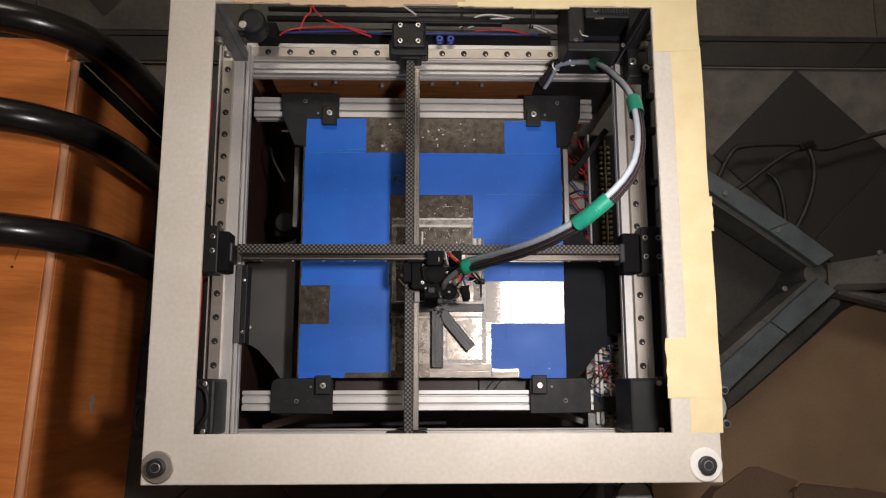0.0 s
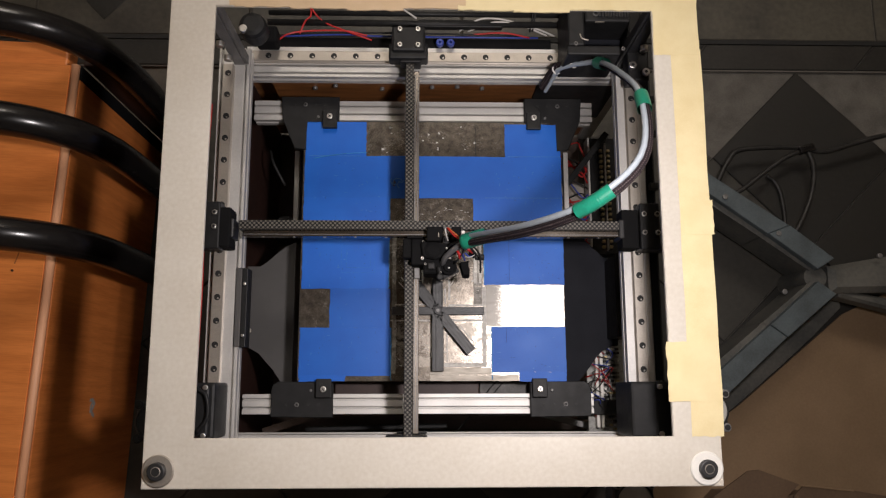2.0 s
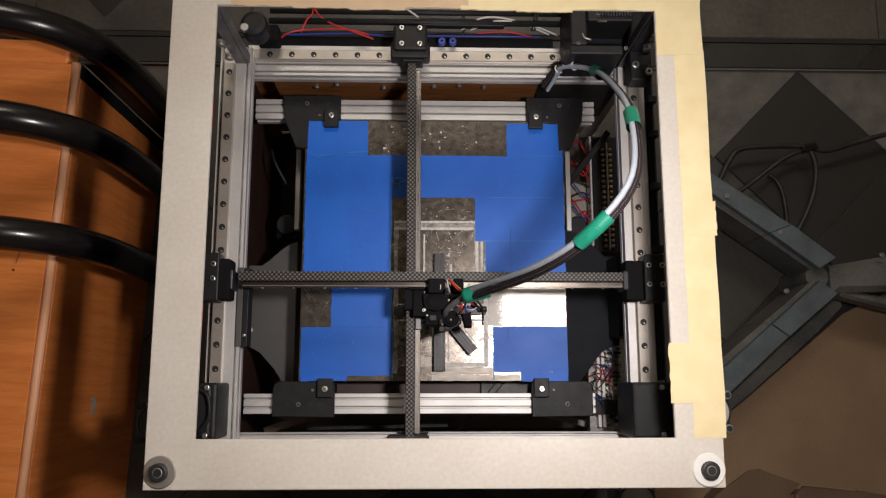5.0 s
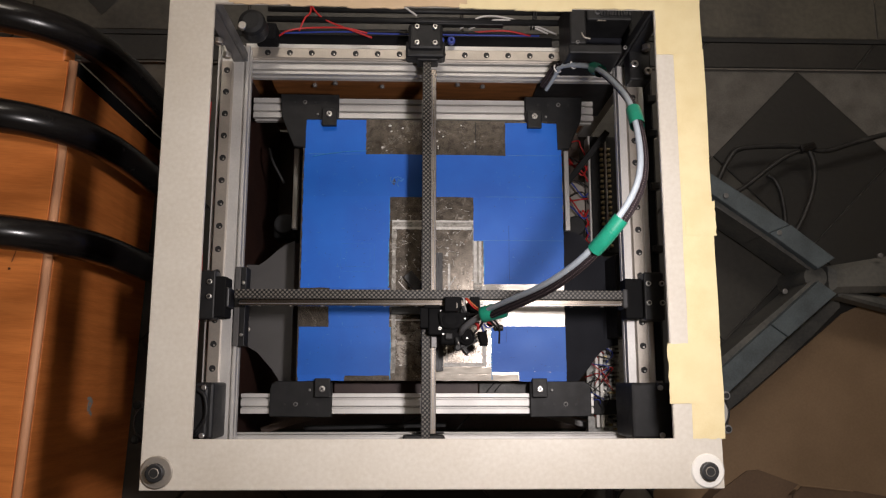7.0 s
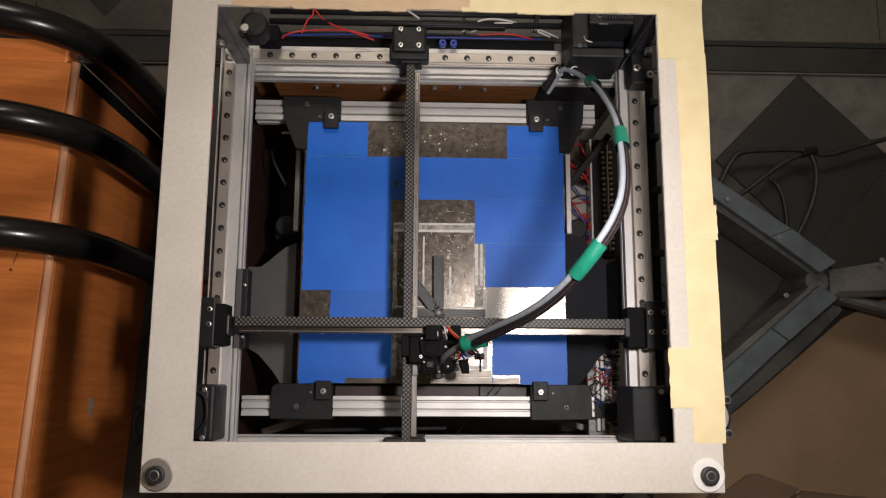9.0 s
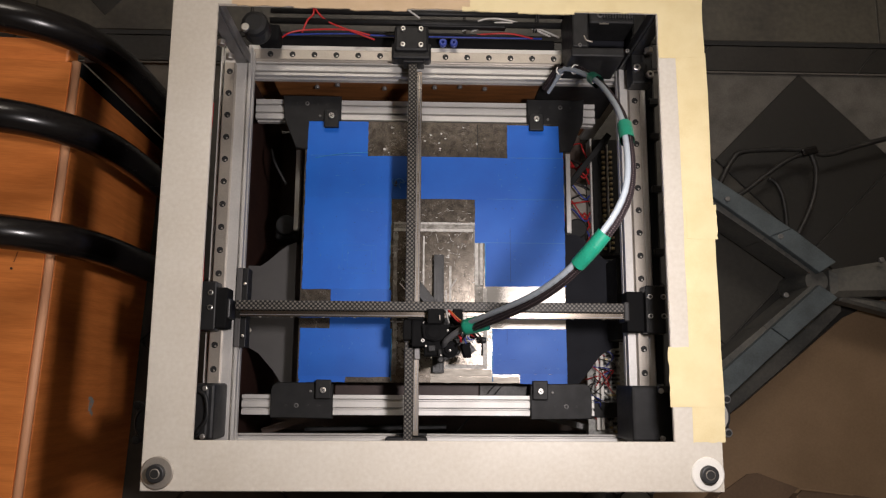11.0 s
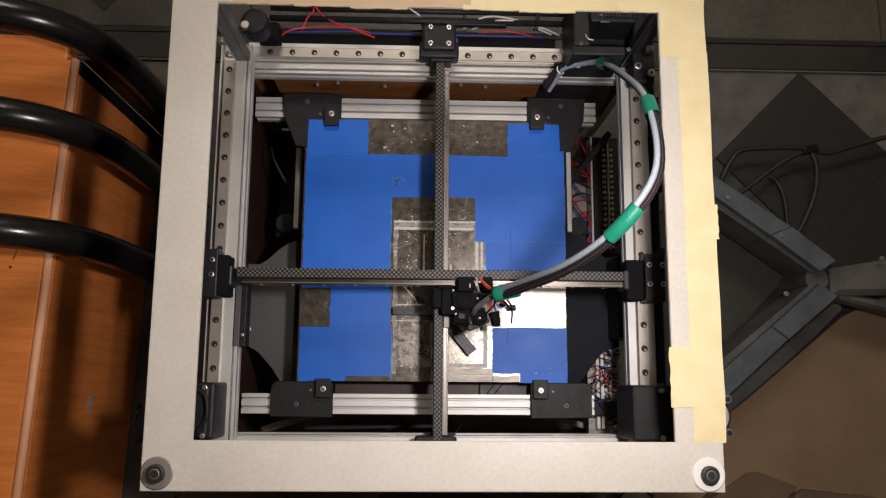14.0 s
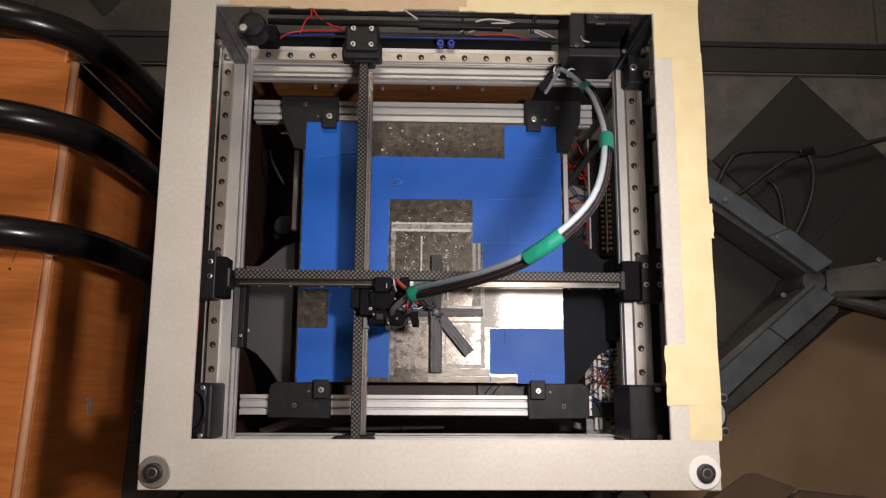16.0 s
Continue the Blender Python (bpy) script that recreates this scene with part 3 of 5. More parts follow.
    # dried glue outlines of an earlier print: pale lines and greyer bands
    lines = [(0.0485, 0.0520, -0.039, 0.0300), (0.0545, 0.0575, -0.039, 0.0230), (-0.046, 0.046, 0.0232, 0.0262), (-0.046, 0.052, 0.0318, 0.0340), (0.0185, 0.0212, -0.058, -0.0170), (-0.012, -0.0100, -0.058, 0.0180),
             (0.0575, 0.0622, -0.1340, -0.0430), (0.0140, 0.0622, -0.1345, -0.1300), (0.0190, 0.0585, -0.0655, -0.0635), (0.0190, 0.0600, -0.0830, -0.0805), (0.0165, 0.0180, -0.128, -0.0830),
             (-0.0420, -0.0020, -0.0645, -0.0630), (-0.0420, -0.0020, -0.0830, -0.0810), (-0.0020, 0.0, -0.1240, -0.0840), (0.0145, 0.0160, -0.0620, -0.0450)]
    for k, (x0, x1, y0, y1) in enumerate(lines):
        part("glue_trace", strip(x0, x1, y0, y1, B, B + 0.00022 + 0.00001 * k, 0.00025, 120 + k, 28), RESIDUE, bed, "pale dried glue trace")
    for k, (x0, x1, y0, y1) in enumerate(((0.0475, 0.0580, -0.0420, 0.0320), (-0.046, 0.0475, 0.0232, 0.0335), (0.0480, 0.0580, -0.0635, -0.0425), (-0.046, -0.0410, -0.142, 0.0230))):
        part("glue_haze", strip(x0, x1, y0, y1, B, B + 0.00010 + 0.00001 * k, 0.0009, 140 + k, 24), HAZE, bed, "grey haze of dried glue")
    for k, (x, y, a, ln) in enumerate(((-0.0250, -0.0440, -48, 0.016), (-0.0290, -0.0480, -48, 0.014), (0.0330, -0.0960, -50, 0.016), (0.0400, -0.0980, -50, 0.012), (0.0240, -0.0370, 60, 0.006))):
        part("glue_trace", box(x - ln, x + ln, y - 0.0007, y + 0.0007, B, B + 0.00034 + 0.00001 * k, 0, turn=Matrix.Rotation(radians(a), 4, "Z")), RESIDUE, bed, "pale dried glue trace")
    # the bed's front part carries denser, lighter mottling
    part("lighter_area", strip(-0.0405, 0.0675, -0.1345, -0.0850, B, B + 0.00006, 0.0015, 165, 30), BEDMOTTLED, bed, "lighter mottled aluminium")
    # stands in for the lamp's highlight on the bed
    part("glare_patch", strip(0.0610, 0.1528, -0.0885, -0.0405, B, B + 0.00009, 0.0006, 170, 20), BARE, bed, "bare aluminium lightened for lamp glare, with a mottled glue edge")
    for k, (x0, x1, y0, y1) in enumerate(((-0.002, 0.0675, -0.1434, -0.1350), (-0.002, 0.0985, -0.1502, -0.1437))):
        part("glare_patch", strip(x0, x1, y0, y1, B, B + 0.00008, 0.0005, 150 + k, 20), BEDGLARE, bed, "lighter aluminium strip laid for lamp glare")
    rnd = random.Random(5)
    for k in range(120):
        x, y = rnd.uniform(-0.046, 0.058), rnd.uniform(-0.14, 0.05)
        a, r = rnd.uniform(0, 3.1), rnd.uniform(0.0004, 0.0019)
        pts = [(x + r * rnd.uniform(0.5, 1.3) * math.cos(a + q) * (2.2 if q in (0, math.pi) else 0.5), y + r * rnd.uniform(0.3, 0.9) * math.sin(a + q)) for q in [2 * math.pi * i / 7 for i in range(7)]]
        part("glue_fleck", prism(pts, B, B + 0.0002), RESIDUE, bed)
    for k in range(16):
        x, y = rnd.uniform(-0.07, 0.085), rnd.uniform(0.117, 0.15)
        r = rnd.uniform(0.0005, 0.0018)
        part("glue_fleck", prism([(x + r * math.cos(q) * rnd.uniform(0.5, 1.6), y + r * math.sin(q) * rnd.uniform(0.4, 1.2)) for q in [2 * math.pi * i / 6 for i in range(6)]], B, B + 0.0002), RESIDUE, bed)
    for k in range(110):  # curled smears left by wiped glue
        x, y, a, r = rnd.uniform(-0.044, 0.045), rnd.uniform(-0.13, 0.02), rnd.uniform(0, 6.3), rnd.uniform(0.0012, 0.0042)
        arc = [(x + r * math.cos(a + q), y + 1.4 * r * math.sin(a + q), B + 0.0001) for q in (0, 0.5, 1.0, 1.6)]
        part("glue_smear", tube(arc, rnd.uniform(0.00012, 0.0003), 4, steps=3), RESIDUE if k % 2 else HAZE, bed)
    for k, (x, y0, y1) in enumerate(((-0.0493, 0.012, 0.062), (-0.0498, -0.044, 0.01), (-0.0468, -0.149, -0.09), (0.0683, -0.149, -0.09), (0.0603, -0.039, 0.01))):
        part("tape_cut_edge", strip(x - 0.0004, x + 0.0005, y0, y1, B, B + 0.0006, 0.0003, 200 + k), CUTEDGE, bed, "pale blue cut tape edge")
    for k, (x0, x1, y0, y1) in enumerate(((-0.105, -0.066, -0.027, 0.006), (-0.099, -0.071, -0.021, 0.0), (-0.1, -0.062, 0.02, 0.05), (0.095, 0.135, -0.03, 0.0))):
        w = 0.0004
        for q, (a, b, c, d) in enumerate(((x0, x1, y0, y0 + w), (x0, x1, y1 - w, y1), (x0, x0 + w, y0, y1), (x1 - w, x1, y0, y1))):
            part("print_mark", box(a, b, c, d, B + 0.0003, B + 0.00055, 0), MARK, bed, "faint square mark of an earlier print")
    for k in range(46):  # fine scratches in the bare metal
        x, y, a, ln = rnd.uniform(-0.044, 0.05), rnd.uniform(-0.125, 0.05), rnd.uniform(0, 3.14), rnd.uniform(0.0012, 0.006)
        part("scratch", box(x - ln, x + ln, y - 0.00013, y + 0.00013, B, B + 0.00015, 0, turn=Matrix.Rotation(a, 4, "Z")), RESIDUE, bed)
    # scuffs and small creases in the tape
    for name, mat, n, size in (("tape_scuff", SCUFF, 110, 0.0022), ("tape_crease", CREASE, 150, 0.0011)):
        for k in range(n):
            x, y = rnd.choice((rnd.uniform(-0.146, -0.054), rnd.uniform(0.072, 0.148))), rnd.uniform(-0.138, 0.108)
            if (y < -0.04 and x > 0.05 and y > -0.09) or (x < -0.117 and -0.09 < y < -0.045):
                continue
            bm = box(x - rnd.uniform(0.2, 1) * size, x + rnd.uniform(0.2, 1) * size, y - 0.00018, y + 0.00018, B + 0.0003, B + 0.00085, 0, None, Matrix.Rotation(rnd.choice((rnd.uniform(0, 3.1), 1.57, 0.0)), 4, "Z"))
            part(name, bm, mat, bed)
    for x, y0, y1 in ((0.0895, -0.0360, 0.0280), (0.0850, -0.1070, -0.0900), (0.1180, -0.1120, -0.1110)):  # cut lines in the tape
        part("tape_cut", box(x - 0.0002, x + 0.0002, y0, y1, B + 0.0004, B + 0.00085, 0), CREASE, bed, "fine dark cut in the blue tape")
    part("torn_edge", tube([(-0.1395, 0.1098, B + 0.0006), (-0.1190, 0.1134, B + 0.0012), (-0.0995, 0.1158, B + 0.0010), (-0.0770, 0.1170, B + 0.0006)], 0.0005, 6), CUTEDGE, bed, "lifted pale edge of torn tape", smooth=True)
    part("bed_joint", box(0.0513, 0.0519, 0.113, 0.154, B, B + 0.0002, 0), HOLE, bed)
    # grey sheets at both sides, below the bed
    for sx in (-1, 1):
        inner = 0.1655 if sx < 0 else 0.158
        pts = [(inner, 0.018 if sx < 0 else 0.03), (inner, -0.160), (0.176, -0.156), (0.181, -0.1475), (0.188, -0.137), (0.1965, -0.1275), (0.206, -0.1170), (0.2165, -0.1110), (0.226, -0.1085), (0.226, -0.012), (0.2078, -0.0122), (0.199, -0.006), (0.1877, 0.0045), (0.177, 0.013)] if sx < 0 else [(inner, 0.03), (inner, -0.160), (0.172, -0.156), (0.1815, -0.1450), (0.188, -0.137), (0.1945, -0.1285), (0.200, -0.1205), (0.207, -0.1140), (0.2187, -0.1086), (0.226, -0.1080), (0.226, -0.002), (0.212, 0.0), (0.199, 0.012), (0.186, 0.026), (0.176, 0.031)]
        pts = [(sx * x, y) for x, y in pts]
        # twin sheets; the right one's black tone stands in for shade
        part("side_sheet", prism(pts if sx < 0 else pts[::-1], -0.254, -0.25), DARKGREY if sx < 0 else CHARCOAL, PRINTER, "dark grey curved side sheet" if sx < 0 else "curved side sheet toned black for shade")
        part("sheet_bolt", cyl((sx * 0.218, -0.09, -0.248), 0.003, 0.004, seg=10, bevel=0.0006), STEEL, PRINTER)
        if sx > 0:
            part("sheet_edge", box(0.213, 0.223, -0.1, -0.005, -0.25, -0.2, 0.0006), BLACK, PRINTER, "black sheet flange")
        else:
            part("sheet_edge", box(-0.2096, -0.2037, -0.1148, -0.0307, -0.145, -0.137, 0.0006), DARKGREY, PRINTER, "dark grey sheet flange")
            part("sheet_edge", box(-0.2036, -0.198, -0.1148, -0.0307, -0.16, -0.139, 0.0006), BLACK, PRINTER, "black sheet flange")
            for y in (-0.048, -0.103):
                part("flange_bolt", cyl((-0.2007, y, -0.1375), 0.0018, 0.003, seg=12, bevel=0.0005), BRIGHT, PRINTER, "small bright bolt")


CREASE = material("dark_blue_crease", (0.003, 0.05, 0.26), 0.6, 0, 0.2, 120, 900, 0.2)
MARK = material("faded_blue_mark", (0.015, 0.17, 0.62), 0.6, 0, 0.2, 120, 900, 0.2)
CUTEDGE = material("light_blue_edge", (0.05, 0.32, 0.72), 0.6, 0, 0.3, 120, 900, 0.2)
GREYPLASTIC = material("grey_plastic", (0.32, 0.31, 0.29), 0.5, 0, 0.08, 60, 900, 0.03)
SCUFF = material("pale_scuff", (0.07, 0.24, 0.62), 0.6, 0, 0.2, 120, 900, 0.2)
TEAR = material("torn_dark", (0.08, 0.07, 0.12), 0.6, 0, 0.2, 120, 900, 0.2)


def build_star():
    """The asterisk-shaped print on the bed, still warm, so a thing of its own."""
    star = empty("printed_star")
    tagged(star, "dark grey printed six-armed star lying on the print bed", "3D print")
    star.location = (0.0064, -0.0714, H + ZBED)
    for a, ln, w in ((0, 0.053, 0.0045), (90, 0.066, 0.0059), (180, 0.052, 0.0045), (270, 0.068, 0.0067), (-50.5, 0.060, 0.0062), (129.5, 0.054, 0.0062)):
        bm = box(0.004, ln, -w, w, 0.0, 0.0082, 0.0006)
        for f in (-0.82, -0.3, 0.3, 0.82):  # printed walls stand proud along the arm
            box(0.006, ln - 0.001, f * w - 0.0007, f * w + 0.0007, 0.0080, 0.0090 if abs(f) > 0.5 else 0.0086, 0.0002, bm)
        box(ln - 0.0016, ln - 0.0002, -w * 0.8, w * 0.8, 0.0080, 0.0090, 0.0002, bm)
        bmesh.ops.rotate(bm, verts=bm.verts, cent=(0, 0, 0), matrix=Matrix.Rotation(radians(a), 3, "Z"))
        part("arm", bm, PRINT, star, up=0)
    part("hub", cyl((0, 0, 0.005), 0.0048, 0.0098, seg=20, bevel=0.001), PRINT, star, up=0)
    part("hub_screw", cyl((0, 0, 0.0108), 0.0021, 0.002, seg=12, bevel=0.0005), DARKALU, star, "small grey screw head", up=0)


def build_corners():
    """Motor mounts, pulleys and motors round the frame."""
    for sx in (-1, 1):
        x0, x1 = (-0.2425, -0.214) if sx < 0 else (0.1965, 0.2435)
        m = part("motor_mount", box(x0, x1, -0.207, -0.152, -0.155, -0.09, 0.003), BLACK, PRINTER, "black plastic motor mount")
        if sx < 0:
            part("mount_lip", box(x0 + 0.004, x1 - 0.004, -0.204, -0.156, -0.09, -0.084, 0.0025), BLACK, m)
        bm = tube([(x0 + 0.012, -0.158, -0.083), (x0 + 0.022, -0.165, -0.081), (x0 + 0.024, -0.185, -0.081), (x0 + 0.014, -0.2, -0.083)], 0.002, 8)
        if sx < 0:
            part("mount_rib", bm, BLACK, m, smooth=True)
        else:
            bm.free()
            part("mount_ledge", box(0.2215, 0.2432, -0.1590, -0.1520, -0.0898, -0.0835, 0.001), BLACKMETAL, m)
        for y in (-0.157, -0.2025):
            part("mount_screw", cyl((x1 - 0.008 if sx < 0 else 0.2235, y, -0.083), 0.0026, 0.003, seg=12, bevel=0.0006), BRIGHT, m)
    # back left idler, back right motor mount
    part("idler_bracket", box(-0.2, -0.175, 0.224, 0.244, -0.155, -0.13, 0.003), MATTEBLACK, PRINTER, "black idler bracket")
    p = part("idler_pulley", cyl((-0.195, 0.227, -0.107), 0.0148, 0.03, "z", seg=32, bevel=0.006), BLACK, PRINTER, "black round idler housing", smooth=False)
    part("idler_bolt", cyl((-0.2035, 0.2205, -0.0925), 0.0046, 0.006, "z", seg=12, bevel=0.001), BRIGHT, p, "bright bolt")
    m = part("motor_mount", box(0.143, 0.2005, 0.1925, 0.203, -0.15, -0.086, 0.002), BLACK, PRINTER, "black plastic motor mount")
    part("mount_side", box(0.1445, 0.1625, 0.2032, 0.262, -0.15, -0.086, 0.002), BLACK, m)
    part("mount_back", box(0.1628, 0.212, 0.2295, 0.262, -0.15, -0.084, 0.002), BLACK, m)
    part("mount_floor", box(0.1628, 0.212, 0.2032, 0.2292, -0.15, -0.126, 0.001), CHARCOAL, m, "dark grey sunken motor plate")
    part("mount_wing", box(0.2125, 0.229, 0.2032, 0.262, -0.15, -0.1, 0.003), BLACK, m)
    part("edge_line", box(0.1735, 0.1835, 0.2288, 0.2292, -0.086, -0.0835, 0), STEEL, m, "thin bright line on the edge")
    for k in range(11):
        part("belt_tooth", box(0.1775 + 0.003 * k, 0.1793 + 0.003 * k, 0.234, 0.241, -0.084, -0.081, 0.0004), BLACKMETAL, m)
    part("belt_loop", ring((0.1745, 0.2385, -0.084), 0.0022, 0.0032, 0.002, 16), DARKALU, m)
    for x in (0.1523, 0.2028):
        part("mount_screw", cyl((x, 0.2045 if x < 0.18 else 0.199, -0.0855), 0.0022, 0.003, seg=12, bevel=0.0006), DARKALU, m, "small steel screw")
        part("screw_socket", cyl((x, 0.2045 if x < 0.18 else 0.199, -0.0838), 0.0011, 0.0006, seg=6), HOLE, m)
    part("pulley_arc", tube([(0.157, 0.2155, -0.0855), (0.159, 0.2105, -0.085), (0.166, 0.2085, -0.0855)], 0.001, 6), STEEL, m, smooth=True)
    # black strip added to darken the gap behind the back rail
    part("rear_dark_strip", box(-0.19, 0.14, 0.2345, 0.2475, -0.176, -0.168, 0.001), MATTEBLACK, PRINTER, "black strip added behind the back rail")
    br = part("side_bracket", box(0.2105, 0.2335, 0.168, 0.222, -0.12, -0.097, 0.002), BLACK, PRINTER, "black corner bracket with bolts")
    for x, y in ((0.2269, 0.2029), (0.2288, 0.2173), (0.2149, 0.1846), (0.2290, 0.1769)):
        part("bracket_bolt", cyl((x, y, -0.095), 0.0042, 0.005, seg=14, bevel=0.001), BRIGHT, br, "bright bolt head")
        part("bolt_socket", cyl((x, y, -0.0924), 0.0018, 0.0006, seg=6), HOLE, br)
    # motors that reach outside the frame
    for c, ax in (((0.2595, -0.1795, -0.05), "z"), ((0.185, -0.262, -0.05), "z"), ((-0.2575, -0.188, -0.05), "z")):
        mo = part("stepper_motor", box(c[0] - 0.019, c[0] + 0.019, c[1] - 0.019, c[1] + 0.019, -0.09, -0.052, 0.004), BLACKMETAL, PRINTER, "black stepper motor")
        part("motor_face", cyl((c[0], c[1], -0.05), 0.0165, 0.004, seg=32, bevel=0.001), GREYPLASTIC if c[0] > 0 else BLACK, mo, "pale round motor cover")
        part("motor_rim", ring((c[0], c[1], -0.05), 0.0165, 0.018, 0.003), RUBBER, mo)
        for dx in (-1, 1):
            for dy in (-1, 1):
                part("motor_ear", cyl((c[0] + dx * 0.0155, c[1] + dy * 0.0155, -0.0505), 0.0042, 0.004, seg=14, bevel=0.0006), DARKALU if c[0] > 0 else BLACK, mo)
                part("motor_screw", cyl((c[0] + dx * 0.0155, c[1] + dy * 0.0155, -0.048), 0.0026, 0.002, seg=10), BLACK, mo)
    # rods and cables along the back
    for y, z, r in ((0.258, -0.152, 0.0036), (0.2715, -0.155, 0.003)):
        part("belt_rod", tube([(-0.19, y, z), (0.16, y, z)], r, 10, steps=1), BLACK, PRINTER, "black rod along the back", smooth=True)
    part("cable_cover", box(-0.0175, 0.0815, 0.2535, 0.2632, -0.16, -0.15, 0.002), BLACK, PRINTER, "black cable cover")
    for pts in ([(-0.176, 0.236), (-0.165, 0.2415), (-0.1431, 0.2467), (-0.1013, 0.2459), (-0.0754, 0.2415)], [(-0.153, 0.243), (-0.1466, 0.2569), (-0.1405, 0.267), (-0.142, 0.285)], [(-0.139, 0.285), (-0.138, 0.2709), (-0.1241, 0.2573), (-0.0948, 0.244), (-0.07, 0.236)]):
        part("wire", tube([(x, y, -0.15 + 0.003 * (k % 2)) for k, (x, y) in enumerate(pts)], 0.0011, 6), RED, PRINTER, smooth=True)
    wires = [
             (BLUEWIRE, [(-0.17, 0.23, -0.13), (-0.1, 0.232, -0.128), (-0.05, 0.231, -0.13), (0.12, 0.231, -0.13)]), (RED, [(0.04, 0.233, -0.128), (0.08, 0.234, -0.124), (0.11, 0.231, -0.13)]),
             (WHITEWIRE, [(0.03, 0.236, -0.125), (0.055, 0.247, -0.115), (0.09, 0.245, -0.118), (0.13, 0.234, -0.13)]), (WHITEWIRE, [(0.04, 0.236, -0.125), (0.07, 0.243, -0.115), (0.11, 0.24, -0.12), (0.14, 0.233, -0.13)]),
             (WHITEWIRE, [(0.048, 0.262, -0.1), (0.056, 0.275, -0.07), (0.066, 0.29, -0.05)]), (WHITEWIRE, [(0.054, 0.262, -0.1), (0.063, 0.275, -0.07), (0.074, 0.29, -0.05)]),
             (RUBBER, [(0.11, 0.236, -0.125), (0.112, 0.256, -0.11), (0.106, 0.28, -0.1)]), (RUBBER, [(0.113, 0.236, -0.125), (0.115, 0.256, -0.11), (0.113, 0.28, -0.1)]),
             (RUBBER, [(-0.16, 0.2325, -0.128), (-0.05, 0.2335, -0.126), (0.1, 0.2325, -0.128)]), (WHITEWIRE, [(-0.075, 0.282, -0.1), (-0.045, 0.262, -0.105), (-0.018, 0.244, -0.11)])]
    for mat, pts in wires:
        part("wire", tube([(x * 1.035, y + 0.0165, z - 0.034) for x, y, z in pts], 0.00115, 6), mat, PRINTER, smooth=True)
    for x in (0.0084, 0.021):
        part("blue_connector", ring((x, 0.2369, -0.16), 0.0018, 0.0045, 0.006, 16), BLUEWIRE, PRINTER, "small blue round connector")
    # cables along the side bars
    part("wire", tube([(-0.2455, -0.15, -0.13), (-0.244, -0.05, -0.13), (-0.2455, 0.05, -0.128), (-0.2435, 0.15, -0.13)], 0.0016, 6), RED, PRINTER, smooth=True)
    part("wire", tube([(-0.2475, -0.15, -0.13), (-0.247, 0.15, -0.13)], 0.0016, 6), BLUEWIRE, PRINTER, smooth=True)
    for x in (0.2405, 0.2455):
        part("drive_belt", box(x - 0.0008, x + 0.0008, -0.16, 0.2, -0.145, -0.139, 0), RUBBER, PRINTER, "black toothed belt")
    # black strip added to darken the bar's outer edge
    part("rail_side_strip", box(0.2366, 0.2440, -0.15, 0.2, -0.1388, -0.1368, 0.0005), MATTEBLACK, PRINTER, "black strip beside the rail")
    for y in (0.16, 0.12, 0.06, -0.01):
        part("cable_clip", box(0.238, 0.248, y - 0.004, y + 0.004, -0.139, -0.13, 0.001), BLACK, PRINTER)
    # brackets by the guides at the left and right
    for sx in (-1, 1):
        part("guide_block", box(min(sx * 0.17, sx * 0.2), max(sx * 0.17, sx * 0.2), 0.028, 0.05, -0.33, -0.29, 0.004), BLACK, PRINTER, "black guide block")
        part("guide_pulley", cyl((sx * 0.185, 0.045, -0.285), 0.013, 0.012, seg=20, bevel=0.002), BLACK, PRINTER)
    part("wire_tail", tube([(-0.205, 0.14, -0.27), (-0.198, 0.12, -0.26), (-0.185, 0.095, -0.27)], 0.0018, 6), RUBBER, PRINTER, smooth=True)


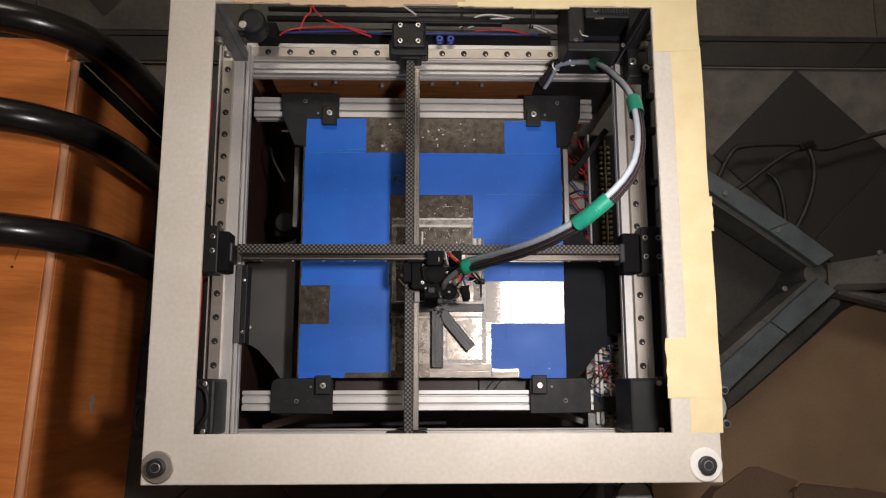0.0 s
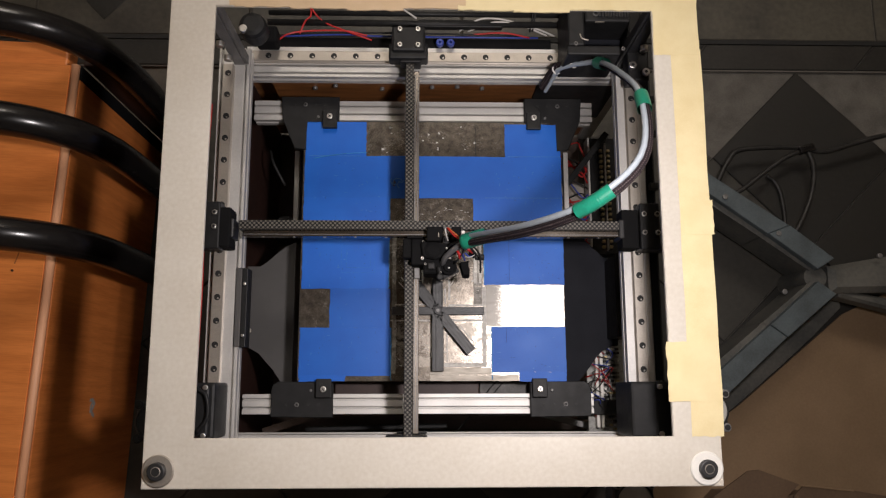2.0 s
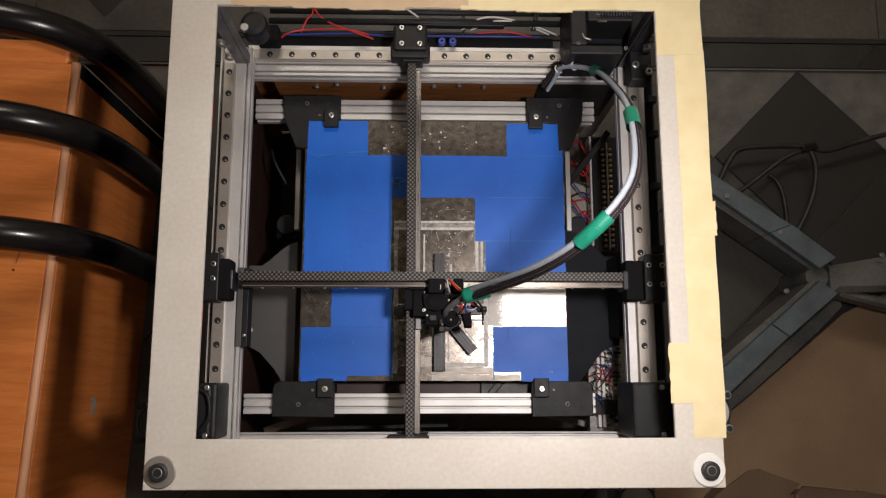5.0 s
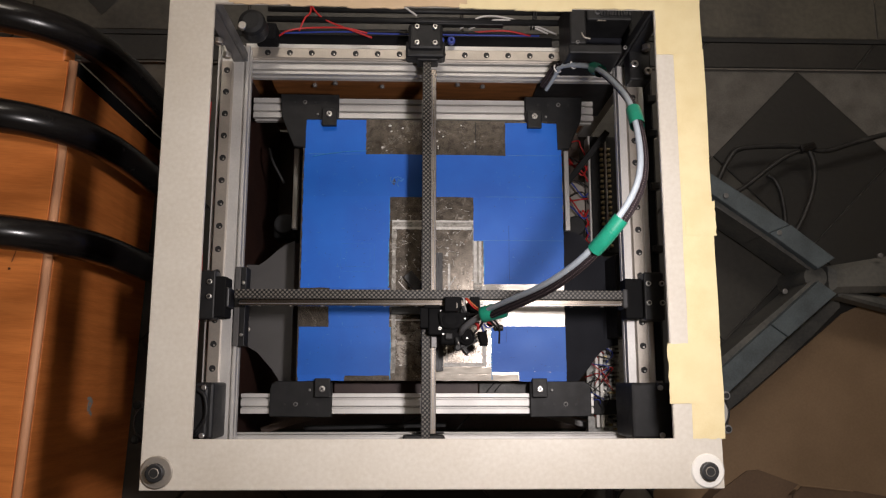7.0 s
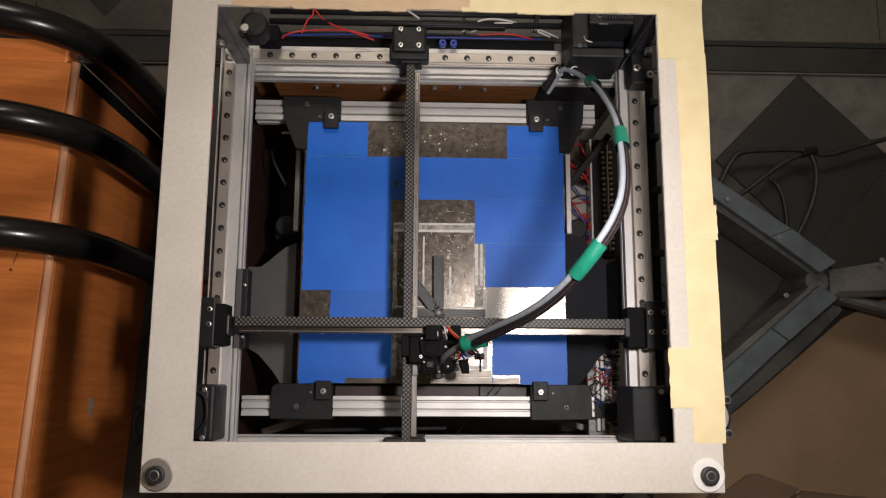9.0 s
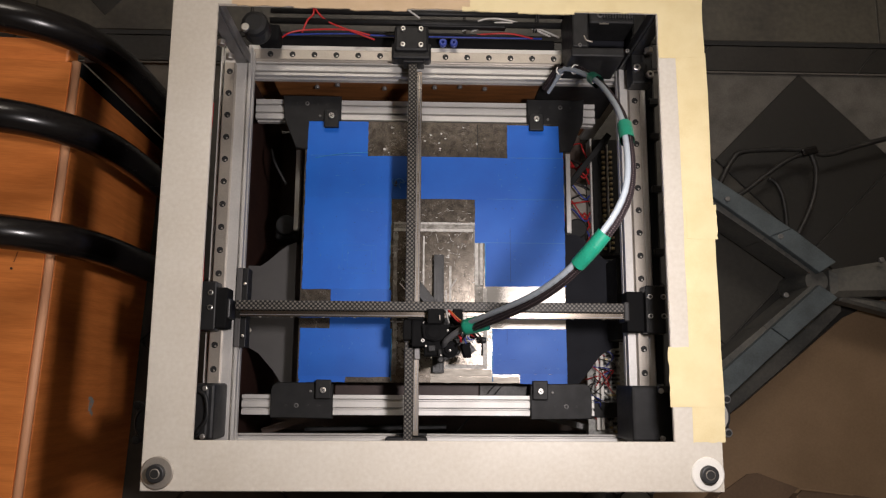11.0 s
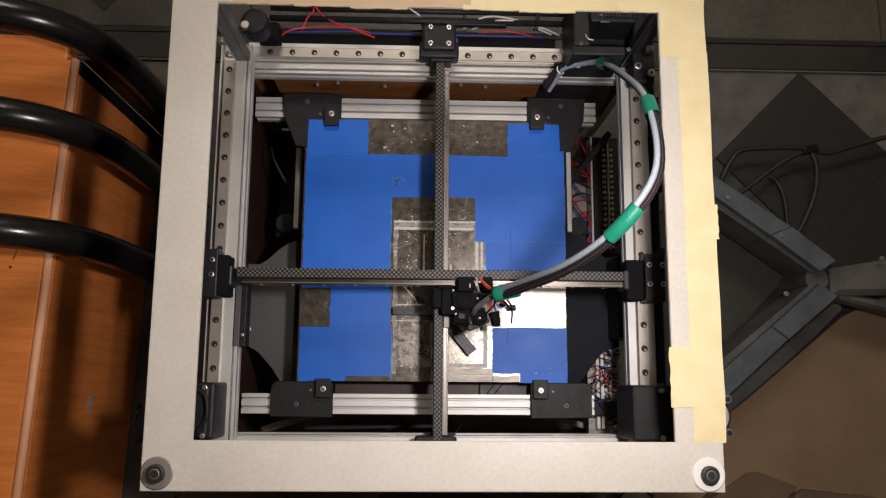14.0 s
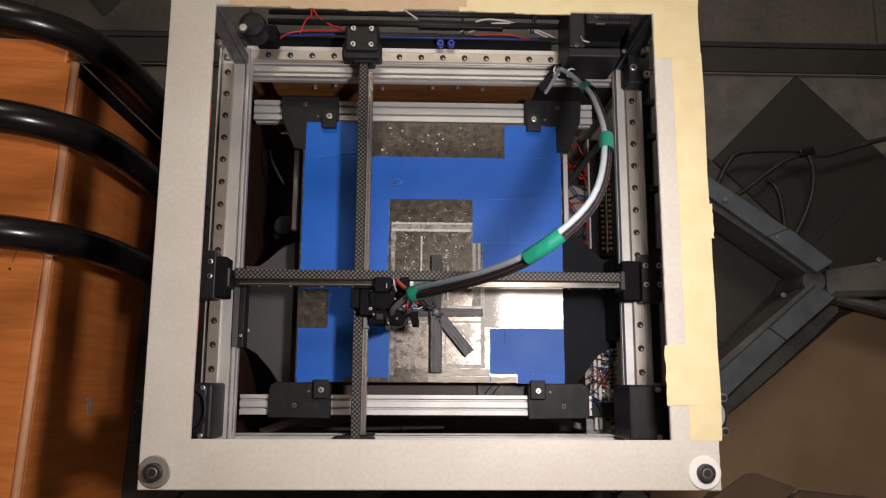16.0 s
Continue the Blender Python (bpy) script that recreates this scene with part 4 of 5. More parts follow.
def build_electronics():
    """Boards, terminal strips and wires on the base, seen past the bed."""
    b = part("terminal_strip", box(0.221, 0.262, 0.02, 0.185, -0.37, -0.345, 0.002), BLACK, PRINTER, "black screw terminal strip")
    for k in range(19):
        y = 0.03 + 0.0075 * k
        for x in (0.2355, 0.2455):
            part("terminal_screw", box(x - 0.0022, x + 0.0022, y - 0.0018, y + 0.0018, -0.345, -0.339, 0.0006), TERMINAL, b)
    part("divider_strip", box(0.2405, 0.2415, 0.025, 0.175, -0.345, -0.337, 0.0003), WHITEPLASTIC, b)
    part("supply_post", box(0.2175, 0.2205, 0.03, 0.185, -0.366, -0.342, 0.001), ALU, PRINTER, "silver supply case edge")
    part("supply_case", box(0.165, 0.217, 0.02, 0.125, -0.40, -0.366, 0.002), PALECASE, PRINTER, "pale grey supply case")
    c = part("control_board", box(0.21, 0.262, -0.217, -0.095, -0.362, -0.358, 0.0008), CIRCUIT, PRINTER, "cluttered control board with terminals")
    for x in (0.2210, 0.2271):
        part("pin_rail", box(x - 0.0022, x + 0.0022, -0.21, -0.1, -0.358, -0.346, 0.001), WHITEPLASTIC, c, "pale plug strip")
    part("board_strut", box(0.190, 0.250, -0.190, -0.1725, -0.262, -0.256, 0.001), BLACK, PRINTER, "black cross strut over the board")
    rnd = random.Random(11)
    for k in range(84):
        x, y, s = 0.2325 + 0.0056 * (k % 4) + rnd.uniform(-0.001, 0.001), -0.212 + 0.0052 * (k // 4), rnd.uniform(0.0012, 0.0024)
        part("board_terminal", box(x - s, x + s, y - 0.0014, y + 0.0014, -0.358, -0.351 + rnd.uniform(0, 0.006), 0.0004), rnd.choice((TERMINAL, WHITEPLASTIC, DARKALU, DARKALU, BLACK, BLACK, CIRCUIT)), c)
    for k in range(22):
        y = rnd.uniform(-0.2, -0.115)
        part("wire", tube([(0.215 + rnd.uniform(0, 0.03), y, -0.35), (0.215 + rnd.uniform(-0.01, 0.03), y + 0.015, -0.335), (0.205 + rnd.uniform(0, 0.03), y + rnd.uniform(0.0, 0.04), -0.35)], 0.0007, 5), rnd.choice((RED, RED, BLUEWIRE, RUBBER, RUBBER)), c, smooth=True)
    # shrunk towards the camera: same outline in view, raised to where the lamp reaches
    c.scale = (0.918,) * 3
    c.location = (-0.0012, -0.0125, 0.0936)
    # posts added only to carry the raised board
    part("board_post", box(0.2105, 0.2165, -0.2005, -0.1945, -H + 0.012, -0.279, 0.0008), DARKALU, PRINTER, "grey post added under the raised board")
    part("board_post", box(0.2105, 0.2165, -0.1125, -0.1065, -H + 0.012, -0.279, 0.0008), DARKALU, PRINTER, "grey post added under the raised board")
    for k in range(16):
        y = 0.035 + 0.0078 * k
        part("wire", tube([(0.218, y, -0.35), (0.207, y + rnd.uniform(-0.02, 0.02), -0.338), (0.193 + rnd.uniform(-0.01, 0.01), y + rnd.uniform(-0.01, 0.03), -0.345), (0.178, y + 0.02, -0.36)], 0.0011, 5), rnd.choice((RED, RED, RUBBER, BLUEWIRE)), PRINTER, smooth=True)
    part("diagonal_brace", box(0.16, 0.25, 0.135, 0.143, -0.3, -0.29, 0.001, turn=Matrix.Rotation(radians(52), 4, "Z")), BLACK, PRINTER, "black diagonal brace")
    part("lower_strut", box(0.12, 0.235, -0.204, -0.196, -0.33, -0.32, 0.001, turn=Matrix.Rotation(radians(-14), 4, "Z")), DARKALU, PRINTER, "grey lower strut")
    part("lower_beam", box(-0.155, 0.02, -0.2085, -0.2035, -0.31, -0.295, 0.001, turn=Matrix.Rotation(radians(1.2), 4, "Z")), BLACK, PRINTER, "black lower cross beam")
    part("lower_strut", box(-0.21, -0.11, -0.201, -0.192, -0.31, -0.3, 0.001, turn=Matrix.Rotation(radians(17), 4, "Z")), DARKBROWN, PRINTER, "brown diagonal strut")
    for x0, x1 in ((-0.03, -0.032), (-0.06, 0.005), (0.03, 0.055)):
        part("wire", tube([(x0, -0.213, -0.29), ((x0 + x1) / 2 - 0.002, -0.2, -0.288), (x1, -0.186, -0.29)], 0.0008, 5), RUBBER, PRINTER, smooth=True)


# ---- moving parts of the printer ----
def build_y_gantry():
    g = empty("long_gantry", PRINTER)
    g["label"] = "carbon tube with steel rail between two side carriages"
    part("tube", box(-0.204, 0.204, -0.0018, 0.008, -0.132, -0.112, 0.0008), WEAVE, g, "woven carbon fibre square tube")
    part("tube_rail", box(-0.2, 0.2, -0.0083, -0.0019, -0.127, -0.117, 0.0006), RAILDARK, g, "steel rail on the tube's side")
    for k in range(12):
        part("rail_screw", cyl((-0.18 + 0.0325 * k, -0.0083, -0.122), 0.0016, 0.0006, "y", seg=8), STEEL, g)
    part("rail_groove", box(-0.2, 0.2, -0.0066, -0.006, -0.1172, -0.1168, 0), DARKALU, g)
    for sx in (-1, 1):
        x0, x1 = (-0.2405, -0.222) if sx < 0 else (0.2185, 0.2395)
        part("carriage", box(x0, x1, -0.0235, 0.0265, -0.1285, -0.106, 0.0015), BLACK, g, "black plastic rail carriage")
        part("tube_clamp", box(*((-0.2262, -0.2112) if sx < 0 else (0.2, 0.218)), -0.0212, 0.0205, -0.134, -0.1072 if sx < 0 else -0.111, 0.0015), MATTEBLACK, g, "black tube clamp")
        part("clamp_collar", box(*((-0.213, -0.2085) if sx < 0 else (0.197, 0.203)), -0.011, 0.0095, -0.135, -0.1105, 0.0015), BLACKMETAL, g)
        xs = (-0.2275,) if sx < 0 else (0.2225, 0.2365)
        for x in xs:
            for y in ((0.0145, -0.0005) if sx < 0 else (0.0145, -0.0055)):
                part("carriage_screw", cyl((x, y, -0.105), 0.0028, 0.003, seg=14, bevel=0.0007), BRIGHT, g, "bright socket screw")
                part("screw_socket", cyl((x, y, -0.1034), 0.0017, 0.0006, seg=6), HOLE, g)
    return g


def build_x_gantry():
    g = empty("cross_gantry", PRINTER)
    g["label"] = "carbon tube with steel rail between front and back carriages"
    part("tube", box(-0.0135, -0.0042, -0.21, 0.206, -0.155, -0.135, 0.0008), WEAVE, g, "woven carbon fibre square tube")
    part("tube_rail", box(-0.0041, 0.002, -0.205, 0.195, -0.151, -0.1405, 0.0006), CROSSRAIL, g, "bright steel rail on the tube's side")
    for x in (-0.0027, 0.0004):
        part("rail_groove", box(x - 0.0005, x + 0.0005, -0.2, 0.19, -0.1407, -0.1403, 0), DARKALU, g)
    part("carriage", box(-0.0325, 0.0115, 0.2045, 0.223, -0.1475, -0.1275, 0.0025), BLACK, g, "black plastic rail carriage")
    part("carriage_top", box(-0.0295, 0.0085, 0.212, 0.2415, -0.14, -0.1235, 0.003), BLACK, g, "black plastic carriage top")
    part("tube_clamp", box(-0.02, 0.004, 0.2015, 0.2065, -0.152, -0.131, 0.0015), BLACK, g)
    for x in (-0.02, 0.0):
        for y in (0.2185, 0.2372):
            part("carriage_screw", cyl((x, y, -0.1225), 0.003, 0.003, seg=14, bevel=0.0007), BRIGHT, g, "bright socket screw")
            part("screw_socket", cyl((x, y, -0.1208), 0.0014, 0.0006, seg=6), HOLE, g)
    part("carriage", box(-0.0325, 0.0115, -0.2455, -0.206, -0.1525, -0.135, 0.0025), BLACK, g, "black plastic rail carriage")
    part("carriage_flange", box(-0.021, 0.011, -0.2055, -0.203, -0.158, -0.1525, 0.0008), BLACK, g)
    return g


def build_tool_head():
    h = empty("tool_head", PRINTER)
    h["label"] = "black tool head with fans, wires and nozzle"
    R = lambda a: Matrix.Rotation(radians(a), 4, "Z")
    # carriage on the cross tube
    part("carriage_block", box(-0.0062, 0.0100, -0.0380, -0.0090, -0.158, -0.121, 0.002), MATTEBLACK, h, "black plastic slider block")
    part("rail_slider", box(-0.0150, -0.0064, -0.0310, -0.0100, -0.136, -0.118, 0.0015), MATTEBLACK, h, "black rail slider")
    part("belt_tab", box(-0.0105, 0.006, -0.0105, -0.0075, -0.128, -0.1145, 0.0006), MATTEBLACK, h)
    part("slider", box(-0.0035, 0.0032, -0.0505, -0.0384, -0.156, -0.138, 0.001), DARKALU, h, "grey metal slider")
    # notched upper body: two cheeks with the cable well between them
    body = part("extruder_body", prism([(0.0103, -0.0150), (0.0103, 0.0), (0.0272, 0.0), (0.0272, -0.0100), (0.0238, -0.0150)], -0.136, -0.105, 0.0008), MATTEBLACK, h, "black notched extruder body")
    part("body_cheek", prism([(0.0362, -0.0120), (0.0362, 0.0), (0.0460, 0.0), (0.0462, -0.0165), (0.0410, -0.0165)], -0.136, -0.105, 0.0008), MATTEBLACK, body)
    part("well_floor", box(0.0274, 0.0360, -0.0150, -0.0010, -0.136, -0.122, 0.0006), BLACK, body)
    part("well_lip", box(0.0276, 0.0358, -0.0022, -0.0004, -0.1215, -0.1050, 0.0005), GREYTUBE, body, "pale lip of the cable well")
    part("locating_pin", box(0.0222, 0.0230, -0.0115, -0.0065, -0.1048, -0.1040, 0.0002), STEEL, body, "thin steel pin")
    # main housing: a rounded gear case with a hinged lever
    part("gear_case", cyl((0.0165, -0.0225, -0.124), 0.0095, 0.020, seg=28, bevel=0.004), MATTEBLACK, h, "black rounded gear case")
    part("case_bridge", prism([(0.0040, -0.0160), (0.0085, -0.0120), (0.0240, -0.0150), (0.0420, -0.0166), (0.0420, -0.0230), (0.0300, -0.0300), (0.0180, -0.0330), (0.0060, -0.0300)], -0.140, -0.116, 0.0012), MATTEBLACK, h)
    part("lower_case", prism([(0.0060, -0.0300), (0.0180, -0.0330), (0.0300, -0.0300), (0.0300, -0.0440), (0.0210, -0.0475), (0.0070, -0.0470)], -0.152, -0.122, 0.0015), MATTEBLACK, h, "black lower housing")
    part("case_step", box(0.0110, 0.0190, -0.0430, -0.0360, -0.122, -0.1185, 0.0012), BLACK, h)
    motor = part("motor_body", cyl((0.0335, -0.0400, -0.136), 0.0088, 0.030, seg=28, bevel=0.002), MATTEBLACK, h, "black round motor")
    part("motor_cap", cyl((0.0335, -0.0400, -0.1200), 0.0058, 0.003, seg=24, bevel=0.0015), MATTEBLACK, motor)
    part("lever_arm", box(0.0214, 0.0262, -0.0530, -0.0400, -0.134, -0.117, 0.002, turn=R(10)), BLACK, h, "black lever arm")
    part("lever_tip", cyl((0.0242, -0.0512, -0.1235), 0.0034, 0.014, seg=18, bevel=0.001), BLACK, h)
    part("fan_bar", box(0.0262, 0.0452, -0.0488, -0.0440, -0.146, -0.126, 0.0012, turn=R(25)), BLACK, h, "black fan housing")
    part("bar_edge", box(0.0275, 0.0440, -0.0490, -0.0482, -0.127, -0.1255, 0.0003, turn=R(25)), BLACKMETAL, h)
    fin = part("air_duct", prism([(0.0457, -0.0345), (0.0553, -0.0325), (0.0545, -0.0400), (0.0562, -0.0430), (0.0561, -0.0482), (0.0494, -0.0482), (0.0478, -0.0420)], -0.150, -0.126, 0.001), MATTEBLACK, h, "black notched air duct")
    part("duct_clip", cyl((0.0655, -0.0312, -0.112), 0.0032, 0.010, "x", seg=14, bevel=0.001), BLACK, fin)
    part("duct_arm", box(0.0540, 0.0660, -0.0305, -0.0268, -0.122, -0.110, 0.001, turn=R(-22)), MATTEBLACK, fin)
    part("nozzle_block", box(0.022, 0.038, -0.034, -0.02, -0.184, -0.158, 0.001), STEEL, h, "metal heater block")
    part("nozzle", cyl((0.0305, -0.03, -0.187), 0.001, 0.008, r2=0.0035, seg=12), TERMINAL, h, "brass nozzle")
    plug = part("white_plug", box(0.0463, 0.0500, -0.0112, -0.0040, -0.113, -0.105, 0.0006), WHITEPLASTIC, h, "small white plug")
    part("plug_slot", box(0.0468, 0.0495, -0.0080, -0.0074, -0.1052, -0.1046, 0), GREYPLASTIC, plug)
    part("bowden_elbow", tube([(0.0500, -0.0185, -0.090), (0.0430, -0.0222, -0.096), (0.0360, -0.0265, -0.103), (0.0290, -0.0325, -0.113), (0.0275, -0.0370, -0.124)], 0.0031, 12), GREYTUBE, h, "grey filament tube elbow", smooth=True)
    wires = [(RED, 0.0008, [(0.0315, -0.0015, -0.104), (0.0345, -0.0060, -0.100), (0.0400, -0.0120, -0.0985), (0.0470, -0.0165, -0.094)]), (ORANGE, 0.0008, [(0.0330, -0.0015, -0.104), (0.0365, -0.0060, -0.099), (0.0420, -0.0112, -0.0975), (0.0480, -0.0160, -0.093)]),
             (WHITEWIRE, 0.0008, [(0.0295, -0.0020, -0.105), (0.0305, -0.0080, -0.107), (0.0325, -0.0135, -0.113)]), (RED, 0.0016, [(0.0420, -0.0262, -0.104), (0.0440, -0.0298, -0.103), (0.0445, -0.0330, -0.108)]),
             (RED, 0.0015, [(0.0515, -0.0235, -0.098), (0.0540, -0.0262, -0.099), (0.0580, -0.0275, -0.104)]), (BLUEWIRE, 0.0010, [(0.0480, -0.0240, -0.098), (0.0475, -0.0300, -0.102), (0.0500, -0.0345, -0.112)]),
             (BLUEWIRE, 0.0009, [(0.0500, -0.0280, -0.104), (0.0540, -0.0315, -0.106), (0.0575, -0.0310, -0.108)]), (WHITEWIRE, 0.0006, [(0.0500, -0.0320, -0.106), (0.0560, -0.0322, -0.104), (0.0620, -0.0290, -0.106), (0.0650, -0.0312, -0.108)]),
             (RUBBER, 0.0011, [(0.0550, -0.0215, -0.092), (0.0610, -0.0255, -0.097), (0.0655, -0.0320, -0.104), (0.0668, -0.0465, -0.118)]), (RUBBER, 0.0012, [(0.0520, -0.0200, -0.090), (0.0570, -0.0260, -0.097), (0.0620, -0.0300, -0.106)]),
             (RUBBER, 0.0012, [(0.0500, -0.0190, -0.090), (0.0430, -0.0180, -0.096), (0.0340, -0.0185, -0.110)]), (RUBBER, 0.0010, [(0.0500, -0.0200, -0.091), (0.0470, -0.0290, -0.100), (0.0400, -0.0370, -0.116)])]
    for mat, r, pts in wires:
        part("wire", tube(pts, r, 6), mat, h, smooth=True)
    for x, y, z, r in ((0.0066, -0.0133, -0.1195, 0.0013), (0.0056, -0.0314, -0.1195, 0.0019), (0.0088, -0.0372, -0.1195, 0.0012), (0.0312, -0.0215, -0.1150, 0.0012), (0.0335, -0.0415, -0.1185, 0.0012), (0.0246, -0.0468, -0.1160, 0.0010)):
        sc = part("head_screw", cyl((x, y, z), r, 0.004, seg=12, bevel=0.0004), BRIGHT, h, "small bright screw")
        part("screw_socket", cyl((x, y, z + 0.0021), r * 0.5, 0.0004, seg=6), HOLE, sc)
    part("cable_tape", tube([(0.0470, -0.0200, -0.088), (0.0560, -0.0178, -0.083), (0.0690, -0.0150, -0.0775)], 0.0080, 16, steps=3), GREENTAPE, h, "green tape round the cable end", smooth=True)
    return h


ORANGE = material("orange_wire", (0.5, 0.14, 0.04), 0.4, 0, 0.1, 90, 900, 0.0)
# toned lighter than the long tube's rail
CROSSRAIL = material("lighter_cross_rail", (0.33, 0.29, 0.245), 0.24, 0.85, 0.1, 60, 900, 0.03)
GREYTUBE = material("dim_grey_tube", (0.12, 0.12, 0.125), 0.35, 0, 0.1, 100, 900, 0.0)

# the loom hangs in an arc from the back corner to the head; each knot moves in step with the head
# (x at rest, per metre of head x, per metre of head y; the same for y; height)
KNOTS = [
    (0.173, 0.127, 0.118, 0.1856, 0.296, 0.164, -0.082),
    (0.18, 0.278, 0.172, 0.139, 0.371, 0.247, 0.0),
    (0.1821, 0.4, 0.226, 0.092, 0.442, 0.305, 0.06),
    (0.1731, 0.573, 0.208, 0.0282, 0.33, 0.32, 0.095),
    (0.1373, 0.733, 0.082, -0.0109, 0.26, 0.419, 0.09),
    (0.0983, 0.804, -0.024, -0.0236, 0.098, 0.67, 0.03),
    (0.054, 1.0, 0.0, -0.018, 0.0, 1.0, -0.08)]
SEGMENTS = 60


def loom_line(hx, hy, lag=(0, 0, 0)):
    knots = []
    for k, (a, b, c, d, e, f, z) in enumerate(KNOTS):
        w = 1 if k < lag[2] else 0.5 if k == lag[2] else 0  # the far end follows the head late, the near end at once
        u, v = hx + w * lag[0], hy + w * lag[1]
        knots.append(Vector((a + b * u + c * v, d + e * u + f * v, z)))
    pts = [Vector((0.1305, 0.187, -0.17)), Vector((0.143, 0.197, -0.13))] + knots
    line = smooth_line(pts, 14)
    d = [0.0]
    for a, b in zip(line, line[1:]):
        d.append(d[-1] + (b - a).length)
    out = []
    for k in range(SEGMENTS + 1):
        s = d[-1] * k / SEGMENTS
        i = min(max(j for j in range(len(d)) if d[j] <= s + 1e-9), len(line) - 2)
        u = (s - d[i]) / max(1e-9, d[i + 1] - d[i])
        out.append(line[i].lerp(line[i + 1], u))
    return out


def build_loom():
    made = []
    taped = (11, 12, 27, 28, 39, 40, 41)
    for k in range(SEGMENTS):
        # the braid lies beside the tube and winds slowly round it
        a = radians(-14 - 34 * math.sin(math.pi * k / SEGMENTS))
        off = Vector((0, 0.0033 * math.cos(a), 0.0033 * math.sin(a)))
        seg = empty("cable_segment", PRINTER)
        ln = 0.0057
        kind = "frosted white filament tube"
        thin = k < 5
        tb = tube([(-ln, -off.y, -off.z), (ln, -off.y, -off.z)], 0.0022 if thin else 0.0026, 14, steps=2, caps=False)
        part("filament_tube", tb, SLEEVEWHITE, seg, kind, smooth=True, up=0)
        part("braided_sleeve", tube([(-ln, off.y, off.z), (ln, off.y, off.z)], 0.0038, 14, steps=2, caps=False), BRAID, seg, "black braided cable sleeve", smooth=True, up=0)
        if k in taped:
            part("green_tape", tube([(-ln - 0.0012, 0, 0), (ln + 0.0012, 0, 0)], 0.0064, 16, steps=2, caps=False), GREENTAPE, seg, "green tape wrap", smooth=True, up=0)
        if k in (3, 6):
            part("cable_tie", ring((0, 0, 0), 0.0047, 0.0055, 0.0016, 16), WHITEPLASTIC, seg, "white cable tie", up=0).rotation_euler = (0, math.pi / 2, 0)
        made.append(seg)
    return made


# ---- things round the printer ----
def build_cabinet():
    c = empty("wooden_cabinet")
    tagged(c, "orange cherry laminate cabinet with a rounded top edge", "cabinet")
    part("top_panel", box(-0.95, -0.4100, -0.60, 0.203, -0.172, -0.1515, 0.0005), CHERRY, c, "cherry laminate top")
    part("top_edge", tube([(-0.4058, -0.60, -0.1557), (-0.4058, 0.2045, -0.1557)], 0.0048, 14, steps=1), CHERRYDARK, c, "rounded cherry edge strip", smooth=True)
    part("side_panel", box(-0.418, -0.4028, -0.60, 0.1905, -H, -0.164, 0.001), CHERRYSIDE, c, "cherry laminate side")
    part("back_rail", box(-0.95, -0.42, 0.205, 0.235, -0.19, -0.165, 0.003), CHERRY, c, "cherry back rail")
    # a solid black block stands in for the gap's shade
    part("gap_shade", box(-0.418, -0.4030, 0.1907, 0.2075, -H, -0.166, 0.001), MATTEBLACK, c, "black block standing in for a shaded gap")
    part("corner_post", box(-0.4025, -0.378, 0.2080, 0.230, -H, -0.165, 0.0015), REDBROWN, c, "dark brown corner post")
    # the post's lit edge is a separate lighter strip
    part("post_edge", box(-0.3778, -0.3755, 0.2082, 0.230, -H, -0.1655, 0.0006), CHERRYSIDE, c, "cherry strip standing in for the post's lit edge")
    part("back_panel", box(-0.95, -0.419, 0.19, 0.202, -H, -0.173, 0.001), CHERRY, c)
    for k in range(6):
        y, z = -0.172 - 0.0035 * k, -0.30 - 0.004 * (k % 3)
        part("paint_mark", box(-0.4029, -0.4025, y - 0.002, y + 0.002, z - 0.005, z + 0.005, 0, turn=Matrix.Rotation(0.5 * k, 4, "X")), GREYPLASTIC, c, "small pale paint smear")
    c.matrix_basis = Matrix.Translation((-0.4055, 0.205, 0)) @ Matrix.Rotation(radians(-2.5), 4, "Z") @ Matrix.Translation((0.4055, -0.205, 0))
    part("scratch", tube([(-0.437, -0.012, -0.1497), (-0.4405, -0.027, -0.1497)], 0.0003, 4), HOLE, c)
    part("scratch", ring((-0.4425, -0.034, -0.15), 0.0005, 0.0013, 0.0003, 8), HOLE, c)


def build_tubes():
    fr = empty("tube_frame")
    tagged(fr, "glossy black bent steel tubes arching over the wooden cabinet", "tube frame")
    for y in (0.2145, 0.1095, -0.0072):
        pts = [(-0.95, y, -0.10), (-0.80, y, -0.06), (-0.64, y, -0.044), (-0.52, y, -0.044), (-0.455, y, -0.056), (-0.410, y, -0.080), (-0.381, y, -0.118), (-0.367, y, -0.17), (-0.363, y, -0.23), (-0.363, y, -0.32), (-0.363, y, -H + 0.02)]
        part("bent_tube", tube(pts, 0.0172, 24, steps=8), GLOSSBLACK, fr, "glossy black bent tube", smooth=True)
    part("tube_foot", box(-0.383, -0.343, -0.05, 0.25, -H, -H + 0.03, 0.004), GLOSSBLACK, fr)
    part("tube_bar", box(-0.97, -0.93, -0.05, 0.26, -0.15, -0.085, 0.004), GLOSSBLACK, fr)


